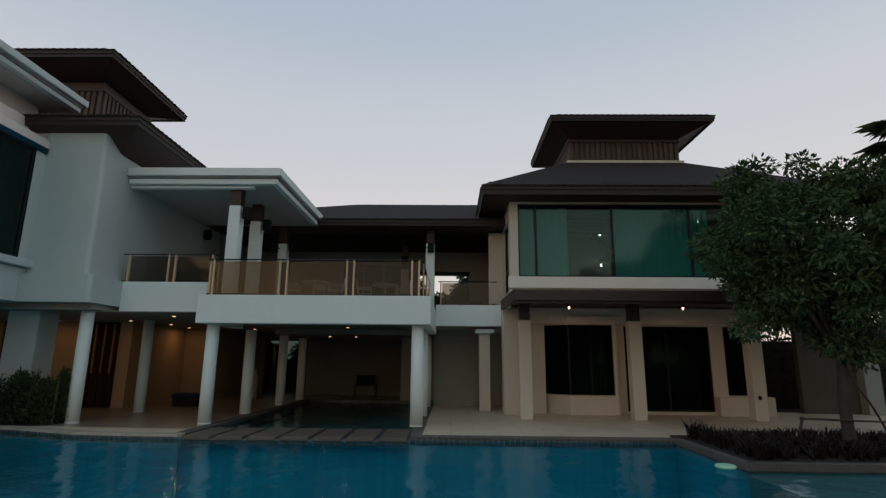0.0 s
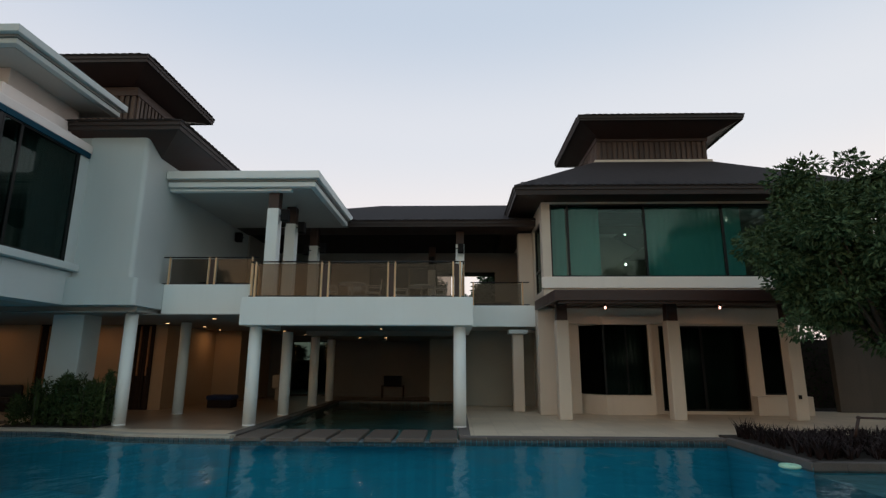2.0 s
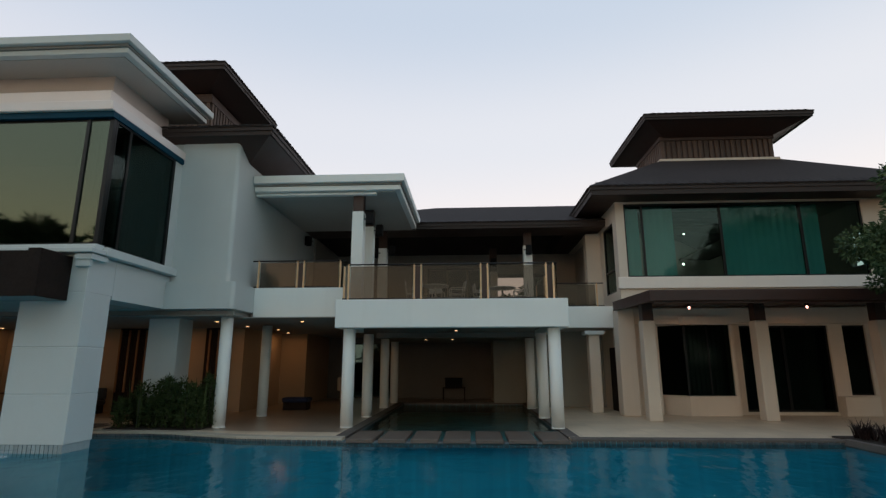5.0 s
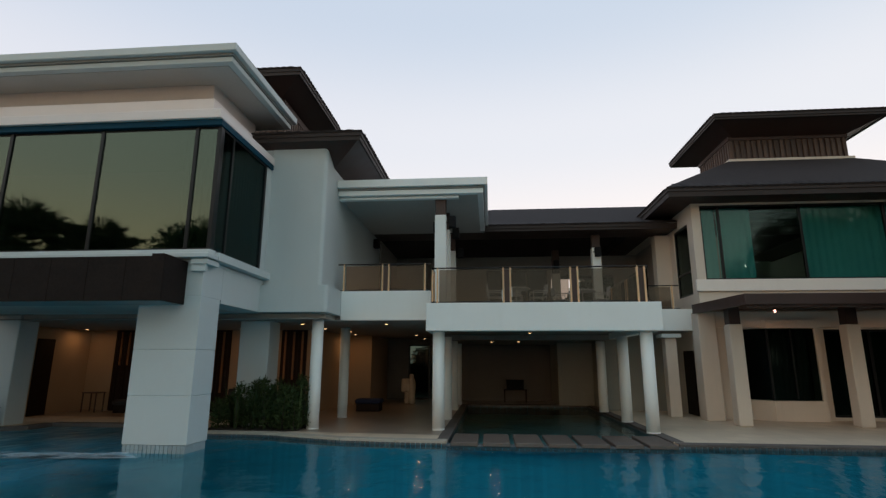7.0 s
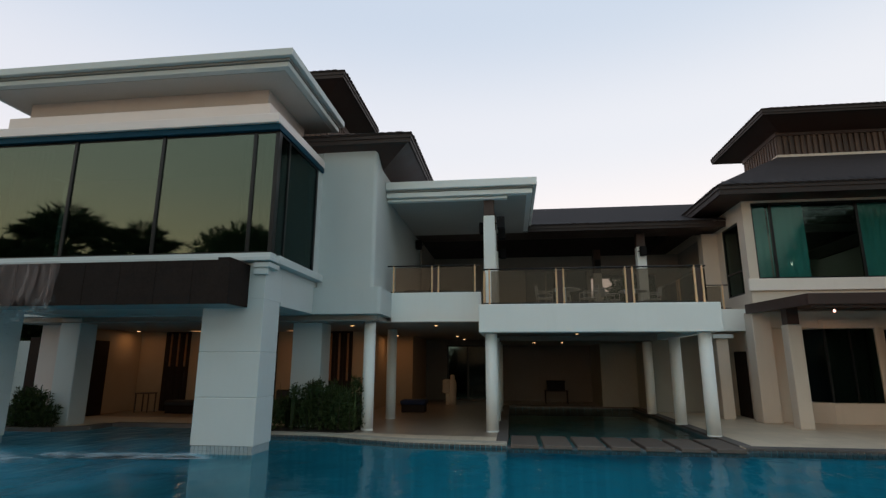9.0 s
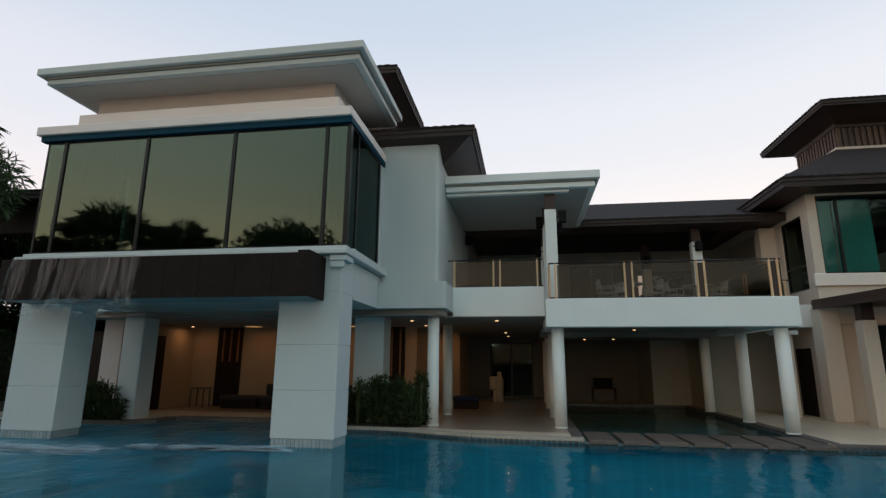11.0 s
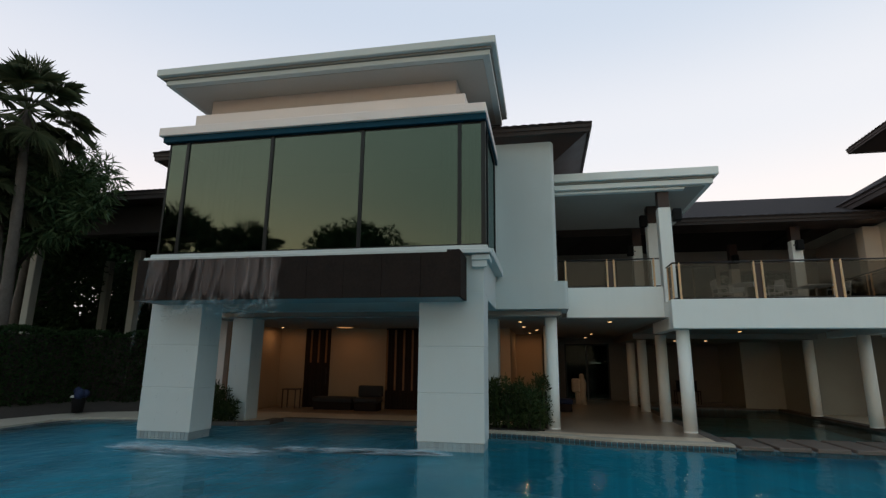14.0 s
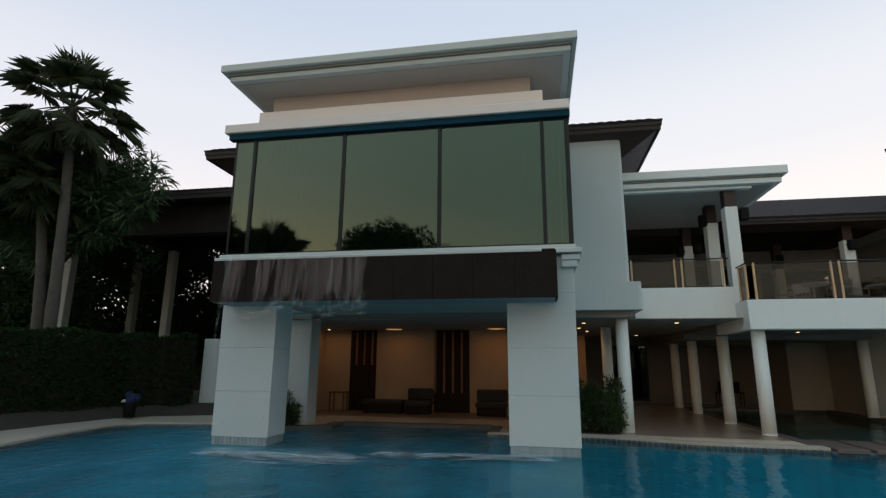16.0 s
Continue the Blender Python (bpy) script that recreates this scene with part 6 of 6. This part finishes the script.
def hedge(line, thick, h, label, seed, count=26000):
    """A clipped hedge along a line in plan: a twiggy core and a coat of small leaves."""
    rnd = random.Random(seed)
    core, verts, faces = S(), [], []
    segs = [(Vector(a), Vector(b)) for a, b in zip(line, line[1:])]
    total = sum((b - a).length for a, b in segs)
    for a, b in segs:
        d = (b - a).normalized()
        nrm = Vector((-d.y, d.x))
        t = nrm * (thick / 2 - 0.08)
        core.prism([a - t, b - t, b + t, a + t], -0.05, h - 0.1)
        for _ in range(int(count * (b - a).length / total)):
            u = rnd.random()
            q = a + (b - a) * u
            face = rnd.random()
            wob = 0.05 * math.sin(q.x * 3 + q.y * 2) + 0.04 * math.sin(q.x * 7.3)
            if face < 0.72:
                s_ = -1 if rnd.random() < 0.72 else 1
                p = q + nrm * s_ * (thick / 2 + wob + rnd.gauss(0, 0.03))
                z = rnd.uniform(0.0, h)
                out = Vector((nrm.x * s_, nrm.y * s_, 0.2))
            else:
                p = q + nrm * rnd.uniform(-thick / 2, thick / 2)
                z = h + wob + rnd.gauss(0, 0.035)
                out = Vector((0, 0, 1))
            ax = (out + Vector((rnd.gauss(0, 0.7), rnd.gauss(0, 0.7), rnd.gauss(0, 0.7)))).normalized()
            sd = ax.cross(Vector((rnd.gauss(0, 1), rnd.gauss(0, 1), rnd.gauss(0, 1)))).normalized()
            L, W = rnd.uniform(0.06, 0.12), rnd.uniform(0.022, 0.042)
            c = Vector((p.x, p.y, z))
            k = len(verts)
            verts += [tuple(c), tuple(c + ax * L * 0.5 + sd * W), tuple(c + ax * L), tuple(c + ax * L * 0.5 - sd * W)]
            faces += [(k, k + 1, k + 2), (k, k + 2, k + 3)]
    o = thing("hedge", (*line[0], 0), label, "hedge", kind="stuff")
    part("twigs", core, SOIL, o)
    s = S()
    s.v, s.f, s.s = verts, faces, [False] * len(faces)
    part("leaves", s, HEDGELEAF, o, "", fix=False)
    return o


def strap_plants(x0, x1, y0, y1, edge, count, seed, h=0.45):
    """Tufts of dark strap-leaved plants filling a bed."""
    rnd = random.Random(seed)
    s = S()
    for _ in range(count):
        x, y = rnd.uniform(x0, x1), rnd.uniform(y0, y1)
        if not edge(x, y):
            continue
        for _ in range(rnd.randint(12, 18)):
            az, ln = rnd.uniform(0, 2 * math.pi), h * rnd.uniform(0.7, 1.3) * (1.0 if x < 5.9 else 0.62)
            d = Vector((math.cos(az), math.sin(az), 0))
            w = d.cross(Vector((0, 0, 1))) * 0.011
            p = Vector((x, y, 0.02)) + d * 0.02
            a = p + d * ln * 0.28 + Vector((0, 0, ln * 0.6))
            b = p + d * ln * rnd.uniform(0.5, 0.75) + Vector((0, 0, ln * rnd.uniform(0.6, 1.0)))
            s.add([tuple(p - w), tuple(p + w), tuple(a + w), tuple(a - w), tuple(b)], [(0, 1, 2, 3), (3, 2, 4)])
    return solid("strap_leaf_plants", s, PURPLELEAF, "dark purple strap-leaved plants filling the bed", "plants", kind="stuff", fix=False)


# planter shrubs by the lounge
planter = thing("poolside_planter", (-11.6, 14.3, 0), "low cream planter strip with dark soil beside the pool", "planter")
part("soil", S().prism([(-13.2, 14.15), (-11.8, 14.1), (-10.9, 14.1), (-10.55, 14.25), (-10.6, 15.2), (-13.2, 15.2)], -0.02, 0.03), SOIL, planter)
shrub(-12.95, -10.4, 14.25, 15.1, 1.05, "leafy green shrub bank in the planter beside the pool", 21, 12000, 0.03)
shrub(-20.95, -19.75, 13.95, 14.33, 0.85, "dark leafy shrubs beside the white pillar", 22, 5000, 0.0)

for x, r, top in ((-7.9, 2.3, 3.5), (-12.7, 1.6, 3.3)):
    branch_tree("garden_tree", x, 34.6, 1.0, 0.12, (x, 34.6, top / 2, r, 0.9, top / 2), "low leafy dark green tree outside the corridor door", 58 + round(r), leaves=22000, leaf=(0.20, 0.09), clumps=170, spot=0.46, limbs=6, leafmat=HEDGELEAF)
# shade tree by the guest house
branch_tree("shade_tree", 8.3, 11.65, 2.0, 0.13, (8.65, 12.3, 4.35, 2.45, 2.1, 1.95), "dense dark green shade tree in the planting bed", 31, leaves=62000, leaf=(0.15, 0.068), clumps=190, spot=0.47, limbs=11, lean=(0.3, 0.3), base=0.03,
            extra=((6.6, 11.9, 2.55, 0.40), (8.5, 11.5, 2.15, 0.45), (8.8, 11.6, 2.0, 0.45), (9.3, 11.8, 2.2, 0.45), (6.8, 12.0, 6.0, 0.45), (7.3, 12.0, 6.25, 0.4), (6.3, 12.0, 4.0, 0.4), (6.1, 12.0, 3.9, 0.3), (7.0, 12.0, 5.7, 0.5), (8.3, 12.0, 6.4, 0.35)))
o = thing("tree_prop", (7.2, 12.3, 0.03), "slanting wooden stake propping the shade tree", "stake", "tree stakes")
part("stake", S().tube([(7.25, 11.75, 0.03), (7.36, 11.6, 0.66)], 0.03, 8), BROWN, o)
part("cross_bar", S().tube([(7.30, 11.6, 0.63), (8.3, 11.55, 0.60), (9.6, 11.7, 0.56)], 0.022, 8), BROWN, o)
o = thing("tree_prop", (9.6, 12.4, 0.03), "slanting wooden stake propping the shade tree", "stake", "tree stakes")
part("stake", S().tube([(9.45, 11.9, 0.03), (9.0, 11.8, 0.85), (8.45, 11.75, 1.75)], 0.024, 8), BROWN, o)
strap_plants(5.55, 12.5, 10.25, 13.3, lambda x, y: True, 820, 41, 0.40)

# garden beyond the wing
hedge([(-28.4, 2.0), (-27.7, 9.5), (-27.55, 13.2), (-27.0, 15.6), (-25.3, 17.3)], 1.0, 2.62, "tall clipped dark green hedge behind the pool", 51, 45000)
solid("screen_wall", S().box(-24.9, -21.95, 17.3, 17.6, -0.05, 2.62, 0.012), WHITE, "white screen wall at the end of the hedge", "wall", kind="structure")
foot = [(-25.15, 1.2), (-25.65, 6.0), (-26.15, 9.4), (-26.25, 11.2), (-26.2, 12.7), (-25.95, 14.5), (-25.27, 15.45), (-23.78, 16.15), (-21.9, 16.3)]
brow = [(-27.95, 1.2), (-27.6, 6.0), (-27.25, 9.4), (-27.1, 11.2), (-27.08, 13.0), (-26.7, 15.2), (-25.4, 16.85), (-23.8, 17.28), (-21.9, 17.28)]
bank = S()
nb = len(foot)
bank.add([(x, y, -0.003) for x, y in foot] + [(x, y, 0.34) for x, y in brow] + [(x, y, -0.06) for x, y in brow],
         [(i, i + 1, nb + i + 1, nb + i) for i in range(nb - 1)] + [(nb + i, nb + i + 1, 2 * nb + i + 1, 2 * nb + i) for i in range(nb - 1)])
solid("garden_bank", bank, EARTHWALL, "sloping bank of bare brown earth below the hedge", "garden bank", kind="structure")
fan_palm(-27.8, 13.6, 10.3, 0.15, 2.5, "tall fan palm with a shaggy crown behind the hedge", 61, 32, 0.0, (-0.4, -0.2), sweep=140, reach=1.1)
fan_palm(-28.75, 14.1, 8.0, 0.15, 2.5, "lower fan palm with a dense dark crown behind the hedge", 65, 56, 0.0, (-1.0, 0.0))
fan_palm(-33.4, 18.6, 8.6, 0.17, 2.5, "shorter fan palm behind the hedge", 62, 24, 0.0, (0.5, 0))
branch_tree("garden_tree", -29.9, 15.4, 5.2, 0.13, (-29.8, 15.1, 7.6, 3.4, 0.9, 1.35), "dark feathery garden tree behind the palms", 63, leaves=30000, leaf=(0.46, 0.036), clumps=150, spot=0.6, limbs=4,
            extra=((-25.8, 14.8, 8.1, 0.44), (-25.8, 14.8, 7.6, 0.36), (-26.1, 14.8, 8.6, 0.34), (-26.9, 14.8, 9.1, 0.38), (-26.2, 14.8, 7.2, 0.44), (-31.2, 15.1, 6.3, 0.79), (-28.7, 15.1, 6.2, 0.58), (-26.8, 14.9, 6.8, 0.47), (-26.6, 14.9, 7.5, 0.53), (-26.8, 14.9, 8.3, 0.53), (-30.3, 15.1, 5.5, 0.63), (-29.7, 15.1, 6.1, 0.68), (-27.8, 15.0, 6.3, 0.53)))
branch_tree("garden_tree", -36.0, 21.5, 4.0, 0.2, (-36.0, 21.5, 6.8, 3.8, 2.4, 3.6), "dark broad garden tree behind the hedge", 64, leafmat=HEDGELEAF, leaves=8000, leaf=(0.28, 0.13), clumps=80, spot=0.9)
for k, (x, y, r, h) in enumerate(((-27.5, 27.0, 3.4, 4.6), (-32.5, 27.5, 3.8, 5.0), (-23.0, 28.5, 3.4, 4.6), (-38.5, 27.0, 4.0, 5.0), (-43.0, 24.0, 4.0, 5.2))):
    branch_tree("garden_tree", x, y, 2.2, 0.2, (x, y, h + 1.0, r, 1.6, h), "dark leafy tree in the garden beyond the pavilion", 70 + k, leafmat=HEDGELEAF, leaves=17000, leaf=(0.34, 0.18), clumps=200, spot=1.0, limbs=5)

# open garden pavilion
pav = thing("garden_pavilion", (-28, 19, 0), "open garden pavilion with a dark low roof on cream pillars", "pavilion")
for x, y in ((-32.2, 18.2), (-29.5, 21.0), (-33.4, 23.4)):
    part("pillar", S().box(x - 0.17, x + 0.17, y - 0.17, y + 0.17, 0.0, 6.9, 0.02), GREYWALL, pav)
hip_roof(pav, (-34.0, -21.92, 17.0, 26.0), 8.45, (-29.0, -24.0, 21.0, 22.0), 9.7, 0.35)
part("beam", S().box(-33.2, -22.2, 17.9, 18.4, 6.9, 8.1, 0.01), BLACKBROWN, pav, "deep dark roof beam")

# a blue bag on a dark bin by the hedge
o = thing("garden_bin", (-25.39, 14.53, 0.1), "dark round bin with a blue cover on the coping", "bin")
BX, BY = -25.39, 14.53
part("body", S().lathe(BX, BY, [(0.16, 0.05), (0.2, 0.5), (0.19, 0.52)], 18), BLACK, o)
cover = S()
rb = random.Random(12)
for k in range(7):
    cx, cz, r = BX + 0.1 + rb.uniform(-0.12, 0.18), 0.60 + rb.uniform(-0.10, 0.16), rb.uniform(0.09, 0.16)
    cover.lathe(cx, BY + rb.uniform(-0.1, 0.1), [(r * 0.3, cz - r), (r * 0.9, cz - r * 0.5), (r, cz), (r * 0.75, cz + r * 0.6), (r * 0.15, cz + r * 0.95)], 9)
part("cover", cover, BLUECLOTH, o, "crumpled blue cloth cover")
part("lid", S().lathe(BX - 0.12, BY - 0.1, [(0.09, 0.52), (0.10, 0.55), (0.05, 0.60)], 12), CHAIRWHITE, o, "small pale lid")
ring = S()
seg, tube_n = 28, 10
ring.add([(4.9 + (0.125 + 0.055 * math.cos(b)) * math.cos(a), 10.05 + (0.125 + 0.055 * math.cos(b)) * math.sin(a), WATER_Z + 0.045 + 0.035 * math.sin(b))
          for a in [2 * math.pi * i / seg for i in range(seg)] for b in [2 * math.pi * j / tube_n for j in range(tube_n)]],
         [(i * tube_n + j, (i + 1) % seg * tube_n + j, (i + 1) % seg * tube_n + (j + 1) % tube_n, i * tube_n + (j + 1) % tube_n) for i in range(seg) for j in range(tube_n)], True)
solid("swim_ring", ring, FLOAT, "pale green swim ring floating on the pool", "swim ring")

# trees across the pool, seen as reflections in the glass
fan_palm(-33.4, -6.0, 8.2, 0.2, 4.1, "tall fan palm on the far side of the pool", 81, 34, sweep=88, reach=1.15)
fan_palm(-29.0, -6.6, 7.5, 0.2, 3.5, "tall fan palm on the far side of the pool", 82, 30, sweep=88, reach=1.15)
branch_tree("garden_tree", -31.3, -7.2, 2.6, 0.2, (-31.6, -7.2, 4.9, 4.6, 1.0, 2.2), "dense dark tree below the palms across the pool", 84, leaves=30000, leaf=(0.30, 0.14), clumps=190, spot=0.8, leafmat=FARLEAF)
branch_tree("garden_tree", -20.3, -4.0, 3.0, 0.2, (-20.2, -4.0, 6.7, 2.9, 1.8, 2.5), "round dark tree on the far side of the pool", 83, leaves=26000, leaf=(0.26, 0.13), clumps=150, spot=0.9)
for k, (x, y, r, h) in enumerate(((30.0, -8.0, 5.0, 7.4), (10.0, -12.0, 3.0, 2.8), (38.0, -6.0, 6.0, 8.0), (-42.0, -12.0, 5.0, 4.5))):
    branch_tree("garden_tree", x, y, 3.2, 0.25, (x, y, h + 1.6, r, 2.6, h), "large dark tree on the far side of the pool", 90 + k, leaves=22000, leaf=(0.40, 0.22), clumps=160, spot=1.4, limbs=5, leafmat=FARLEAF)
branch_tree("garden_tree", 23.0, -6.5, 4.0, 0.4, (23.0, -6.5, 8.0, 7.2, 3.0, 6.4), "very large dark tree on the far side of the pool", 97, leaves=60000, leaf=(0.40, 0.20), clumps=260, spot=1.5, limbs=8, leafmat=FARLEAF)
# greenery past the guest house and the terrace
far_house = thing("neighbour_house", (34, 41, 0), "small white neighbouring house with a grey roof", "house")
part("wall", S().box(31.2, 38.0, 40.0, 44.0, -0.06, 3.5, 0.02), BRIGHT, far_house)
part("roof", S().add([(30.6, 39.4, 3.5), (38.6, 39.4, 3.5), (38.6, 44.6, 3.5), (30.6, 44.6, 3.5), (33.0, 42.0, 4.9), (36.2, 42.0, 4.9)], [(0, 1, 5, 4), (1, 2, 5), (2, 3, 4, 5), (3, 0, 4), (0, 1, 2, 3)]), ROOF, far_house)
part("window", S().box(31.7, 33.2, 39.95, 39.998, 1.2, 2.6, 0.01), FRAME, far_house)
for k, (x, y, r, h) in enumerate(((2.6, 34.0, 1.9, 3.0), (-3.5, 34.5, 1.35, 3.0), (1.4, 35.0, 0.9, 2.9))):
    branch_tree("garden_tree", x, y, 2.4, 0.16, (x, y, h + 1.8, r, 1.8, h), "leafy garden tree beyond the guest house", 100 + k, leaves=30000, leaf=(0.26, 0.13), clumps=170, spot=0.8, limbs=5)
branch_tree("garden_tree", -0.6, 36.6, 2.2, 0.14, (-0.6, 36.6, 4.2, 1.3, 1.2, 2.0), "leafy garden tree beyond the guest house", 104, leaves=16000, leaf=(0.26, 0.13), clumps=120, spot=0.6, limbs=5)
fan_palm(12.1, 12.2, 7.2, 0.15, 2.0, "fan palm rising beside the shade tree", 105, 26)
hedge([(-60, 33), (-21, 33), (-14.5, 33.6)], 1.6, 4.6, "tall dark hedge along the back of the garden", 52, 10000)
hedge([(-14.4, 36.0), (10, 36.5)], 1.2, 1.9, "low dark hedge along the back of the garden", 54, 8000)
hedge([(11.2, 22.6), (17.0, 22.4), (30.0, 21.0)], 1.2, 2.75, "lower dark hedge behind the guest house", 53, 12000)
